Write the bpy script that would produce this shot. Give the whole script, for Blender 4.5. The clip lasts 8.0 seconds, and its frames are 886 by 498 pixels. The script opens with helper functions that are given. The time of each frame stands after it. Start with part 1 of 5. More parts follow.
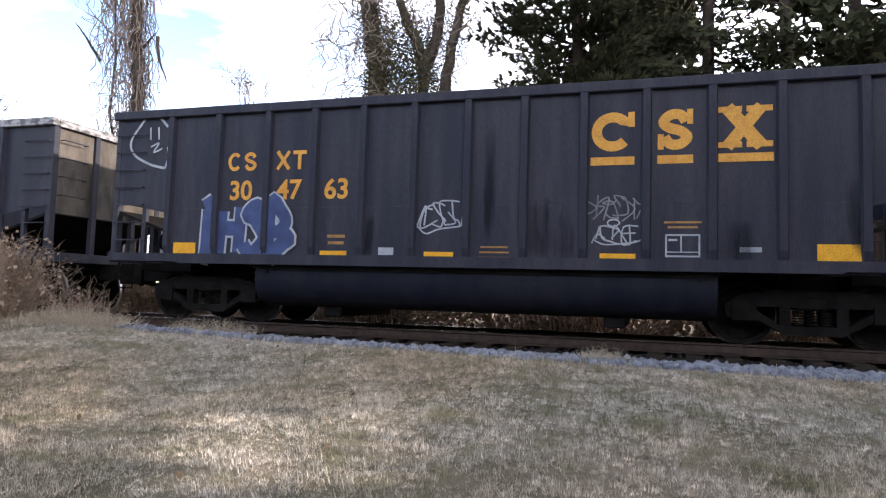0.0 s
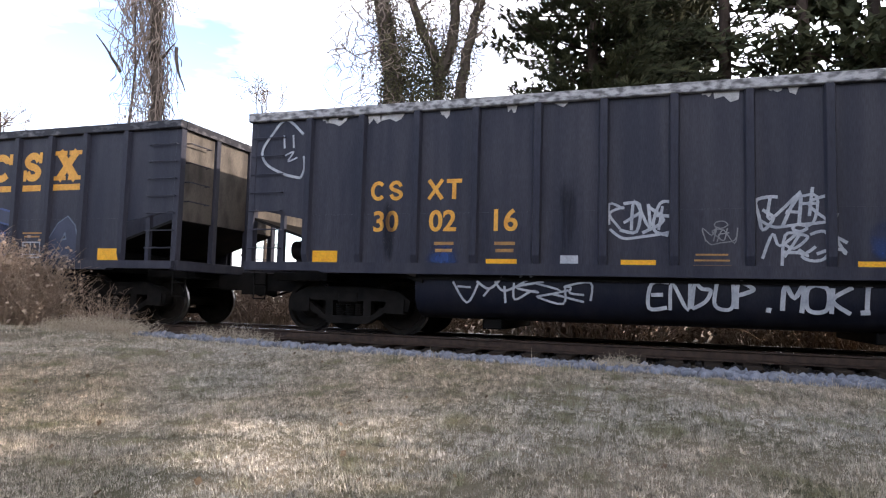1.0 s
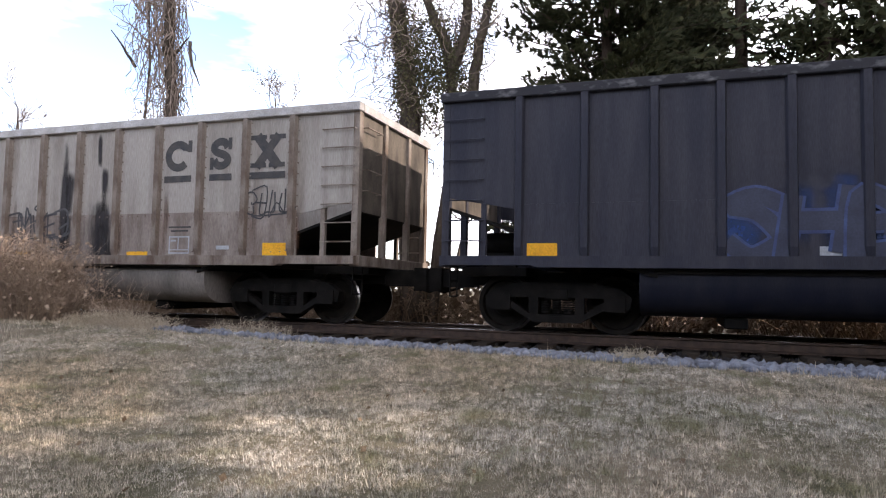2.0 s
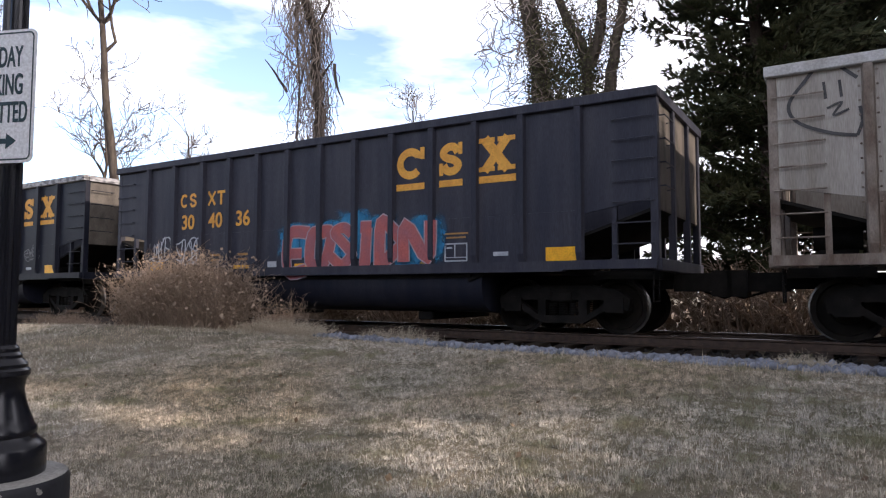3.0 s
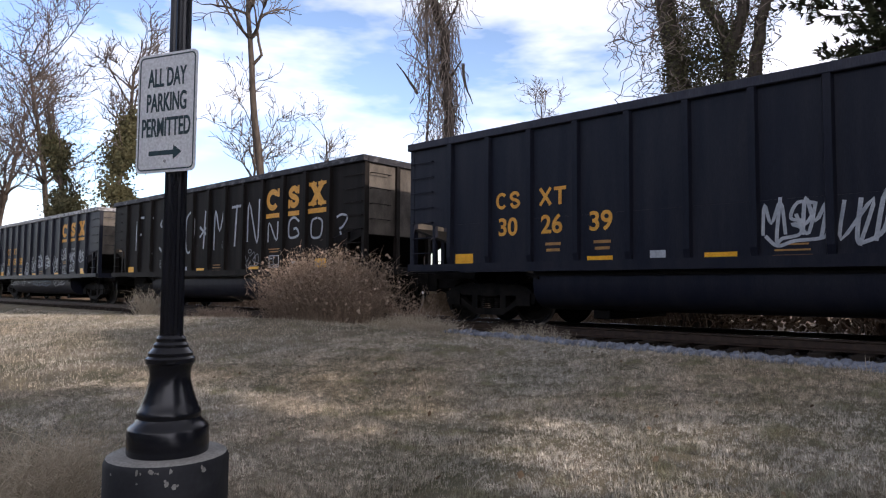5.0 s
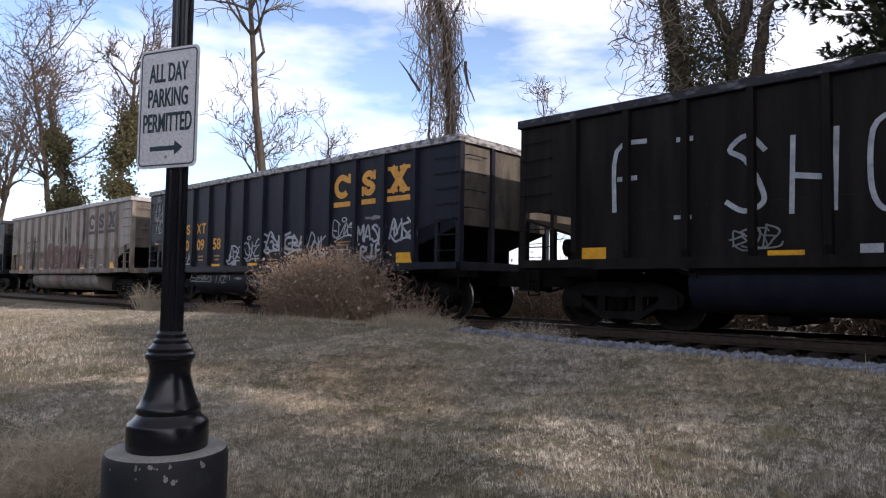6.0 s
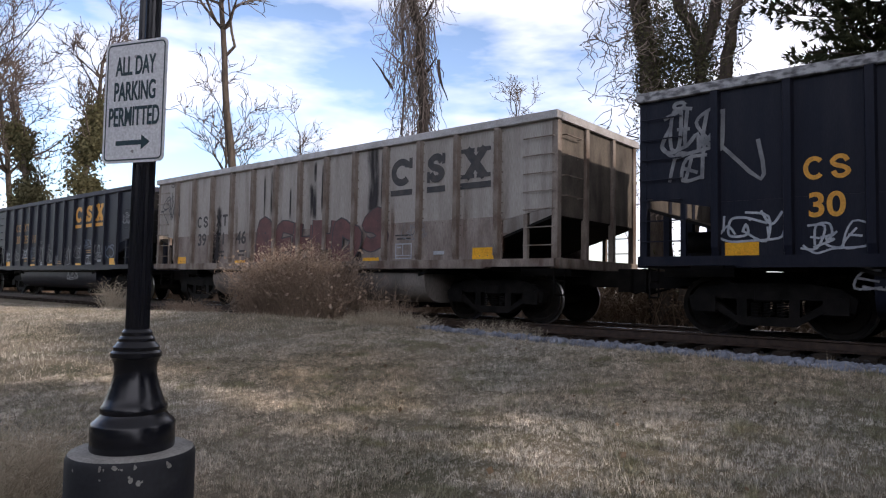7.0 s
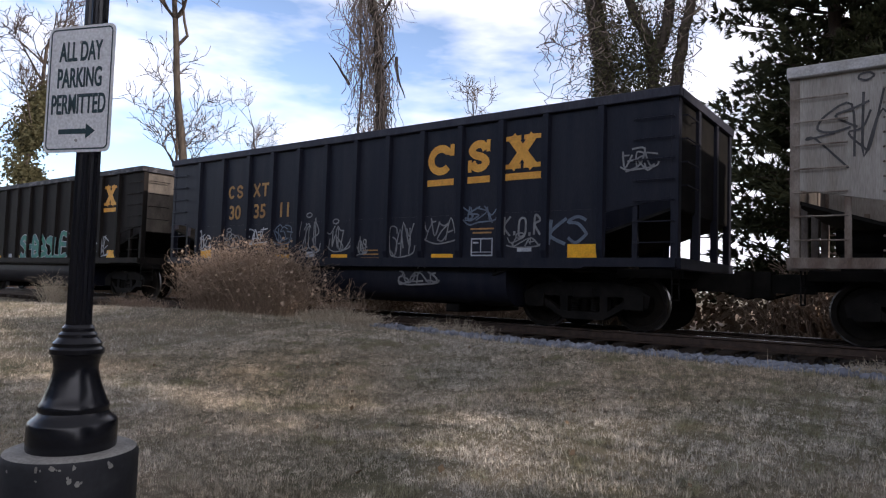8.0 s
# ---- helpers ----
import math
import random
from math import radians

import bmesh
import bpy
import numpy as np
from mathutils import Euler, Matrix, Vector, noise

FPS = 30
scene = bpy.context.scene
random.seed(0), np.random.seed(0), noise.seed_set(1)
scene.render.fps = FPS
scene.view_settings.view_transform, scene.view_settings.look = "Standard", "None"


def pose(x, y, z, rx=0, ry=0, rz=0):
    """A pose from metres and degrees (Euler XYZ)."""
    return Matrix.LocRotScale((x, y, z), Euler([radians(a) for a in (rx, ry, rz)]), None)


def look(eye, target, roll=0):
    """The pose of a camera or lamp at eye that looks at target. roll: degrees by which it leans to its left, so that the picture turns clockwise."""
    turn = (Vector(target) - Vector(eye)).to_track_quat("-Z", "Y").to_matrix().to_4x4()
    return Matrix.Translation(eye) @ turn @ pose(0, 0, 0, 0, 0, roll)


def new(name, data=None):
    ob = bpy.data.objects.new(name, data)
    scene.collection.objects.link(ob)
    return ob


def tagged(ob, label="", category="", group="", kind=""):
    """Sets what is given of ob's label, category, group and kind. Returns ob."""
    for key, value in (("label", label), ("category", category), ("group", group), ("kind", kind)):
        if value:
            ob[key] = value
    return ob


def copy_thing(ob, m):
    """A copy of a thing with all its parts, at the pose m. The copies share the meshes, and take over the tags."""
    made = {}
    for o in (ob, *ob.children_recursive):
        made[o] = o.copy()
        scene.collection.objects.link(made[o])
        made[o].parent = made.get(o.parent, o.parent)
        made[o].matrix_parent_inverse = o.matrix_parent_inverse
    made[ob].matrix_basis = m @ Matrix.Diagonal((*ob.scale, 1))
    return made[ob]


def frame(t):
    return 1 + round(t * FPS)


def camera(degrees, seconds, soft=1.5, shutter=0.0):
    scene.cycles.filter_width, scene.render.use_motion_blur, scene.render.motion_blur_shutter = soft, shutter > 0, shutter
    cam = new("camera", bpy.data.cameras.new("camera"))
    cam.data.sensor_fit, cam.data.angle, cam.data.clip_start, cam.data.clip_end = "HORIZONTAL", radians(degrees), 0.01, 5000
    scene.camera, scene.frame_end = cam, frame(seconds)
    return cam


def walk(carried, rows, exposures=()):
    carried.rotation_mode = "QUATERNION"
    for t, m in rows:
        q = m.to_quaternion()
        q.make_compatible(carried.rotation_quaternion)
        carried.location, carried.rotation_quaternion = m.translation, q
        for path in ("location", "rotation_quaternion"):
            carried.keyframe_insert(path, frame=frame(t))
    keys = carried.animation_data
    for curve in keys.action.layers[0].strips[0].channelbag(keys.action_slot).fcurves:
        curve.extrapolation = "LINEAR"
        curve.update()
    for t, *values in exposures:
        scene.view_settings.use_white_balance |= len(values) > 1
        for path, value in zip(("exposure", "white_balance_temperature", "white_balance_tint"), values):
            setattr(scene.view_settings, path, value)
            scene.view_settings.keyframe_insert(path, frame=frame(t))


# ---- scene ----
cam = camera(67.0, 8.0, soft=1.2)
PATH = [
    (0, (-0.91, 0.122, 1.322), (-1.501, 2.028, 1.457), 1.7),
    (0.5, (-0.911, 0.124, 1.324), (-1.523, 2.023, 1.465), 1.6),
    (1, (-0.905, 0.115, 1.323), (-1.541, 2.005, 1.477), 1.6),
    (2.3, (-0.929, 0.03, 1.393), (-1.647, 1.893, 1.501), 0.7),
    (2.5, (-0.964, -0.009, 1.398), (-1.757, 1.824, 1.503), 0.7),
    (3, (-0.944, -0.046, 1.408), (-1.986, 1.656, 1.536), 0.1),
    (3.5, (-0.942, -0.061, 1.41), (-2.153, 1.526, 1.52), 0.8),
    (4, (-0.941, -0.068, 1.411), (-2.234, 1.455, 1.517), 1.2),
    (4.5, (-0.94, -0.069, 1.41), (-2.259, 1.431, 1.529), 1.2),
    (5, (-0.944, -0.062, 1.409), (-2.293, 1.41, 1.527), 0.4),
    (6.5, (-0.945, -0.057, 1.408), (-2.287, 1.422, 1.511), 1.2),
    (7, (-0.946, -0.054, 1.407), (-2.235, 1.471, 1.515), 1.0),
    (7.5, (-0.941, -0.06, 1.407), (-2.206, 1.485, 1.527), 1.6),
    (8, (-0.947, -0.048, 1.407), (-2.131, 1.561, 1.513), 1.7),
]
walk(cam, [(t, look(eye, target, roll)) for t, eye, target, roll in PATH],
     exposures=[(0, 0.45, 6250, 19), (1, 0.42, 6300, 19), (2.3, 0.25, 6500, 20), (3, -0.15, 6350, 20), (3.5, -0.35, 6250, 20), (4.5, -0.55, 6200, 20), (5.2, -0.6, 6200, 20), (6.5, -0.65, 6200, 20), (8, -0.7, 6200, 20)])

# ---- light ----
SUN_EL, SUN_AZ = 25.0, 78.0          # height over the horizon; turn from +y towards +x
TO_SUN = Vector((math.sin(radians(SUN_AZ)) * math.cos(radians(SUN_EL)), math.cos(radians(SUN_AZ)) * math.cos(radians(SUN_EL)), math.sin(radians(SUN_EL))))


def make_world():
    w = bpy.data.worlds.new("sky")
    scene.world = w
    w.use_nodes = True
    nt = w.node_tree
    nd, ln = nt.nodes, nt.links
    bg = nd["Background"]
    sky = nd.new("ShaderNodeTexSky")
    sky.sky_type, sky.sun_disc = "NISHITA", False
    sky.sun_elevation, sky.sun_rotation = radians(SUN_EL), radians(SUN_AZ)
    tc = nd.new("ShaderNodeTexCoord")
    mp = nd.new("ShaderNodeMapping")
    mp.inputs["Scale"].default_value = (1.6, 1.6, 5.5)
    mp.inputs["Location"].default_value = (0.35, 0.1, 0.55)
    ns = nd.new("ShaderNodeTexNoise")
    ns.inputs["Scale"].default_value, ns.inputs["Detail"].default_value, ns.inputs["Roughness"].default_value = 1.5, 6.0, 0.55
    ln.new(tc.outputs["Generated"], mp.inputs[0])
    ln.new(mp.outputs[0], ns.inputs["Vector"])
    # cloud cover grows towards the sun
    dot = nd.new("ShaderNodeVectorMath")
    dot.operation = "DOT_PRODUCT"
    dot.inputs[1].default_value = TO_SUN
    ln.new(tc.outputs["Generated"], dot.inputs[0])
    cover = nd.new("ShaderNodeMapRange")
    cover.inputs["From Min"].default_value, cover.inputs["From Max"].default_value = -0.25, 0.45
    cover.inputs["To Min"].default_value, cover.inputs["To Max"].default_value = 0.01, 0.46
    ln.new(dot.outputs["Value"], cover.inputs["Value"])
    add = nd.new("ShaderNodeMath")
    add.operation = "ADD"
    ln.new(ns.outputs["Fac"], add.inputs[0])
    ln.new(cover.outputs[0], add.inputs[1])
    ramp = nd.new("ShaderNodeValToRGB")
    ramp.color_ramp.elements[0].position, ramp.color_ramp.elements[1].position = 0.46, 0.66
    ln.new(add.outputs[0], ramp.inputs[0])
    glow = nd.new("ShaderNodeMapRange")
    glow.inputs["From Min"].default_value, glow.inputs["From Max"].default_value = -0.2, 1.0
    glow.inputs["To Min"].default_value, glow.inputs["To Max"].default_value = 2.4, 3.6
    ln.new(dot.outputs["Value"], glow.inputs["Value"])
    cloud = nd.new("ShaderNodeVectorMath")
    cloud.operation = "SCALE"
    cloud.inputs[0].default_value = (0.97, 0.985, 1.01)
    ln.new(glow.outputs[0], cloud.inputs["Scale"])
    blue = nd.new("ShaderNodeVectorMath")
    blue.operation = "SCALE"
    blue.inputs["Scale"].default_value = 0.40
    ln.new(sky.outputs[0], blue.inputs[0])
    mix = nd.new("ShaderNodeMix")
    mix.data_type = "RGBA"
    ln.new(ramp.outputs["Color"], mix.inputs["Factor"])
    ln.new(blue.outputs[0], mix.inputs[6])
    ln.new(cloud.outputs[0], mix.inputs[7])
    # haze makes the sky brightest low down; overhead it is far deeper
    sep = nd.new("ShaderNodeSeparateXYZ")
    ln.new(tc.outputs["Generated"], sep.inputs[0])
    low = nd.new("ShaderNodeMapRange")
    low.interpolation_type = "SMOOTHSTEP"
    low.inputs["From Min"].default_value, low.inputs["From Max"].default_value = 0.28, 0.80
    low.inputs["To Min"].default_value, low.inputs["To Max"].default_value = 1.0, 0.18
    ln.new(sep.outputs["Z"], low.inputs["Value"])
    dim = nd.new("ShaderNodeVectorMath")
    dim.operation = "SCALE"
    ln.new(mix.outputs[2], dim.inputs[0])
    ln.new(low.outputs[0], dim.inputs["Scale"])
    ln.new(dim.outputs[0], bg.inputs[0])
    bg.inputs[1].default_value = 1.0


make_world()
sun = new("sun", bpy.data.lights.new("sun", "SUN"))
sun.data.energy, sun.data.angle, sun.data.color = 5.0, radians(0.53), (1.0, 0.87, 0.70)
sun.matrix_basis = look(TO_SUN * 60, (0, 0, 0))


# ---- materials ----
def material(name, a, b, rough=0.7, metal=0.0, scale=6.0, fine=60.0, stretch=(1, 1, 1), low=0.35, high=0.65, bump=0.15, dist=0.004, island=0.0, spread=0.0, coat=0.0, grit=(0.78, 1.22), spec=0.5):
    """Two colours mixed by broad noise, broken up by fine grain; island/spread vary it piece by piece."""
    m = bpy.data.materials.new(name)
    m.use_nodes = True
    nd, ln = m.node_tree.nodes, m.node_tree.links
    p = nd["Principled BSDF"]
    p.inputs["Roughness"].default_value, p.inputs["Metallic"].default_value = rough, metal
    p.inputs["Coat Weight"].default_value, p.inputs["Specular IOR Level"].default_value = coat, spec
    tc = nd.new("ShaderNodeTexCoord")
    mp = nd.new("ShaderNodeMapping")
    mp.inputs["Scale"].default_value = stretch
    ln.new(tc.outputs["Object"], mp.inputs[0])
    n1, n2 = nd.new("ShaderNodeTexNoise"), nd.new("ShaderNodeTexNoise")
    n1.inputs["Scale"].default_value, n1.inputs["Detail"].default_value = scale, 5.0
    n2.inputs["Scale"].default_value, n2.inputs["Detail"].default_value = fine, 3.0
    ln.new(mp.outputs[0], n1.inputs["Vector"])
    ln.new(mp.outputs[0], n2.inputs["Vector"])
    r1 = nd.new("ShaderNodeMapRange")
    r1.inputs["From Min"].default_value, r1.inputs["From Max"].default_value = low, high
    ln.new(n1.outputs["Fac"], r1.inputs["Value"])
    mx = nd.new("ShaderNodeMix")
    mx.data_type = "RGBA"
    mx.inputs[6].default_value, mx.inputs[7].default_value = (*a, 1), (*b, 1)
    fac = r1.outputs[0]
    if island or spread:
        rnd = nd.new("ShaderNodeNewGeometry").outputs["Random Per Island"] if island else nd.new("ShaderNodeObjectInfo").outputs["Random"]
        am = nd.new("ShaderNodeMix")
        am.data_type = "FLOAT"
        am.inputs[0].default_value = island or spread
        ln.new(r1.outputs[0], am.inputs[2])
        ln.new(rnd, am.inputs[3])
        fac = am.outputs[0]
    ln.new(fac, mx.inputs["Factor"])
    grain = nd.new("ShaderNodeMapRange")
    grain.inputs["From Min"].default_value, grain.inputs["From Max"].default_value = 0.25, 0.75
    grain.inputs["To Min"].default_value, grain.inputs["To Max"].default_value = grit
    ln.new(n2.outputs["Fac"], grain.inputs["Value"])
    sc = nd.new("ShaderNodeVectorMath")
    sc.operation = "SCALE"
    ln.new(mx.outputs[2], sc.inputs[0])
    ln.new(grain.outputs[0], sc.inputs["Scale"])
    ln.new(sc.outputs[0], p.inputs["Base Color"])
    if bump:
        bp = nd.new("ShaderNodeBump")
        bp.inputs["Strength"].default_value, bp.inputs["Distance"].default_value = bump, dist
        ln.new(n2.outputs["Fac"], bp.inputs["Height"])
        ln.new(bp.outputs[0], p.inputs["Normal"])
    return m


PAINT = material("dark_paint", (0.032, 0.035, 0.051), (0.052, 0.053, 0.068), 0.5, 0, 1.4, 30, (3.0, 3.0, 0.35), bump=0.1, spec=0.15)
PAINT_OLD = material("faded_paint", (0.055, 0.055, 0.062), (0.085, 0.078, 0.076), 0.6, 0, 1.6, 30, (3.0, 3.0, 0.3), bump=0.1, spec=0.15)
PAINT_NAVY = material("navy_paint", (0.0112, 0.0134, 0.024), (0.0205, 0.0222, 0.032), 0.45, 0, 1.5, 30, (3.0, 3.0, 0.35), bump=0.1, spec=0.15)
PAINT_BLACK = material("sooty_brown_black_paint", (0.009, 0.008, 0.0075), (0.020, 0.0165, 0.015), 0.6, 0, 1.5, 30, (3.0, 3.0, 0.35), bump=0.1, spec=0.1)
CHORD = material("weathered_chord", (0.035, 0.036, 0.044), (0.16, 0.16, 0.17), 0.55, 0, 5.0, 60, (1, 1, 2), 0.52, 0.72, spec=0.15)
CHORD_WORN = material("peeling_chord", (0.10, 0.10, 0.105), (0.42, 0.42, 0.43), 0.6, 0, 6.0, 60, (1, 1, 2), 0.40, 0.58)
WHITE = material("grimy_white_paint", (0.38, 0.36, 0.335), (0.23, 0.205, 0.18), 0.6, 0, 1.3, 25, (2.6, 2.6, 0.3), 0.45, 0.75, spec=0.15)
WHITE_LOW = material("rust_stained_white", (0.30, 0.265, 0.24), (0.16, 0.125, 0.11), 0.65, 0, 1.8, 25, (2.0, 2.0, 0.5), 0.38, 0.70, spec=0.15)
WHITE_RIB = material("rusty_white_rib", (0.26, 0.225, 0.195), (0.11, 0.075, 0.055), 0.7, 0, 3.0, 40, (1.5, 1.5, 0.6), 0.38, 0.66)
WHITE_CHORD = material("pale_chord", (0.50, 0.50, 0.51), (0.36, 0.35, 0.34), 0.6, 0, 4.0, 40)
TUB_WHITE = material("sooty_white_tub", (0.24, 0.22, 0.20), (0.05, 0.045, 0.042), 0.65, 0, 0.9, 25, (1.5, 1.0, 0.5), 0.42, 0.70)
TAN_END = material("dusty_end_sheet", (0.13, 0.112, 0.092), (0.045, 0.038, 0.032), 0.7, 0, 2.2, 30, (1.5, 1.5, 0.7), 0.4, 0.68)
INSIDE = material("near_black_steel", (0.005, 0.005, 0.005), (0.013, 0.012, 0.011), 0.8, 0, 3.0, 40, spec=0.15)
TRUCKM = material("greasy_cast_steel", (0.005, 0.005, 0.0045), (0.014, 0.012, 0.011), 0.75, 0.0, 5.0, 60, bump=0.3, spec=0.15)
WHEELM = material("brown_wheel_steel", (0.008, 0.007, 0.006), (0.018, 0.015, 0.012), 0.7, 0.0, 6.0, 60, spec=0.12)
TREAD = material("bright_wheel_tread", (0.25, 0.25, 0.25), (0.35, 0.34, 0.33), 0.3, 1.0, 6.0, 60)
YELLOW = material("orange_yellow_paint", (0.72, 0.36, 0.045), (0.60, 0.27, 0.03), 0.55, 0, 6.0, 50, low=0.4, high=0.75)
YELLOW_OLD = material("faded_yellow_paint", (0.40, 0.22, 0.06), (0.26, 0.14, 0.05), 0.6, 0, 6.0, 50)
REFLECT = material("yellow_reflector", (0.90, 0.48, 0.02), (0.80, 0.38, 0.015), 0.35, 0, 6.0, 50)
BLACKP = material("black_lettering", (0.03, 0.03, 0.035), (0.06, 0.055, 0.05), 0.6, 0, 7.0, 50)
SPRAY = material("white_spray", (0.46, 0.49, 0.53), (0.30, 0.33, 0.38), 0.6, 0, 5.0, 40)
SPRAY_GREY = material("worn_grey_spray", (0.24, 0.25, 0.26), (0.13, 0.135, 0.15), 0.6, 0, 5.0, 40)
SPRAY_HAZE = material("blue_grey_spray", (0.12, 0.16, 0.22), (0.08, 0.10, 0.14), 0.6, 0, 5.0, 40)
SPRAY_NAVY = material("navy_spray", (0.025, 0.032, 0.065), (0.04, 0.05, 0.09), 0.6, 0, 3.0, 40)
SPRAY_PINK = material("pinkish_spray", (0.42, 0.33, 0.37), (0.28, 0.24, 0.28), 0.6, 0, 5.0, 40)
SPRAY_BLUE = material("blue_spray", (0.030, 0.045, 0.13), (0.05, 0.09, 0.23), 0.6, 0, 3.0, 40)
SPRAY_RED = material("red_spray", (0.42, 0.10, 0.09), (0.30, 0.10, 0.12), 0.6, 0, 3.0, 40)
SPRAY_MAROON = material("maroon_spray", (0.10, 0.05, 0.05), (0.16, 0.07, 0.065), 0.65, 0, 3.0, 40)
SPRAY_GREEN = material("green_spray", (0.04, 0.24, 0.16), (0.05, 0.18, 0.20), 0.6, 0, 3.0, 40)
SPRAY_BLACK = material("black_spray", (0.035, 0.035, 0.04), (0.06, 0.06, 0.065), 0.6, 0, 5.0, 40)
BARE = material("bare_primer_patch", (0.50, 0.50, 0.50), (0.36, 0.36, 0.36), 0.6, 0, 8.0, 60)
RAILM = material("rusty_rail_steel", (0.05, 0.035, 0.028), (0.09, 0.06, 0.045), 0.6, 0.4, 8.0, 60)
RAILTOP = material("polished_rail_head", (0.45, 0.45, 0.46), (0.55, 0.55, 0.55), 0.25, 1.0, 8.0, 60)
TIE = material("tarred_timber", (0.030, 0.024, 0.020), (0.055, 0.043, 0.034), 0.85, 0, 3.0, 40, (1, 6, 6), spread=0.4, spec=0.15)
STONE = material("pale_blue_ballast", (0.11, 0.125, 0.16), (0.32, 0.35, 0.42), 0.8, 0, 4.0, 60, island=0.6)
STONE_DARK = material("dark_ballast", (0.016, 0.015, 0.016), (0.05, 0.048, 0.048), 0.85, 0, 4.0, 60, island=0.6, spec=0.15)
EARTH = material("lawn_thatch", (0.24, 0.205, 0.155), (0.12, 0.115, 0.075), 0.95, 0, 1.1, 55, low=0.35, high=0.68, bump=0.8, dist=0.02, spec=0.15)
BARK = material("grey_brown_bark", (0.055, 0.044, 0.036), (0.11, 0.09, 0.073), 0.9, 0, 3.0, 30, (2, 2, 0.5), bump=0.6, dist=0.02, spec=0.15)
BARK_DARK = material("dark_pine_bark", (0.045, 0.034, 0.028), (0.085, 0.062, 0.050), 0.9, 0, 3.0, 25, (2, 2, 0.5), bump=0.6, dist=0.02, spec=0.15)
TWIG = material("grey_twig", (0.085, 0.068, 0.057), (0.14, 0.115, 0.095), 0.9, 0, 3.0, 30, bump=0)
VINE = material("dry_vine", (0.15, 0.115, 0.095), (0.34, 0.27, 0.22), 0.9, 0, 2.0, 30, bump=0, island=0.5)
BUDS = material("reddish_bud", (0.20, 0.09, 0.07), (0.28, 0.15, 0.12), 0.9, 0, 2.0, 30, bump=0, island=0.5)
NEEDLE = material("pine_needle", (0.026, 0.036, 0.020), (0.092, 0.094, 0.046), 0.75, 0, 0.5, 20, bump=0, island=0.6, spec=0.15)
IVY = material("ivy_leaf", (0.045, 0.050, 0.022), (0.15, 0.135, 0.075), 0.7, 0, 0.6, 20, bump=0, island=0.6, spec=0.15)
BRUSH = material("brown_brush_stem", (0.20, 0.155, 0.12), (0.42, 0.325, 0.25), 0.9, 0, 1.2, 20, bump=0, island=0.6, spec=0.15)
DRY = material("dry_straw", (0.42, 0.36, 0.27), (0.60, 0.54, 0.44), 0.9, 0, 1.2, 20, bump=0, island=0.6, spec=0.15)
LITTER = material("leaf_litter", (0.12, 0.085, 0.06), (0.28, 0.21, 0.145), 0.95, 0, 2.5, 40, bump=0.8, dist=0.03, island=0.6, spec=0.15)
CASTIRON = material("black_gloss_enamel", (0.005, 0.006, 0.011), (0.010, 0.011, 0.017), 0.25, 0, 4.0, 70, bump=0.05)
CONC = material("bare_concrete", (0.36, 0.35, 0.33), (0.24, 0.235, 0.22), 0.9, 0, 6.0, 70, bump=0.4)
CONC_DARK = material("black_painted_concrete", (0.013, 0.015, 0.022), (0.032, 0.034, 0.040), 0.6, 0, 5.0, 50, low=0.5, high=0.8, bump=0.3)
SIGNW = material("white_sign_sheet", (0.84, 0.86, 0.90), (0.78, 0.80, 0.84), 0.45, 0, 5.0, 80, bump=0.02)
SIGNG = material("dark_green_sign_ink", (0.018, 0.05, 0.065), (0.03, 0.065, 0.08), 0.5, 0, 5.0, 80, bump=0.02)
ALU = material("aluminium_back", (0.4, 0.4, 0.41), (0.5, 0.5, 0.5), 0.4, 1.0, 5.0, 80)


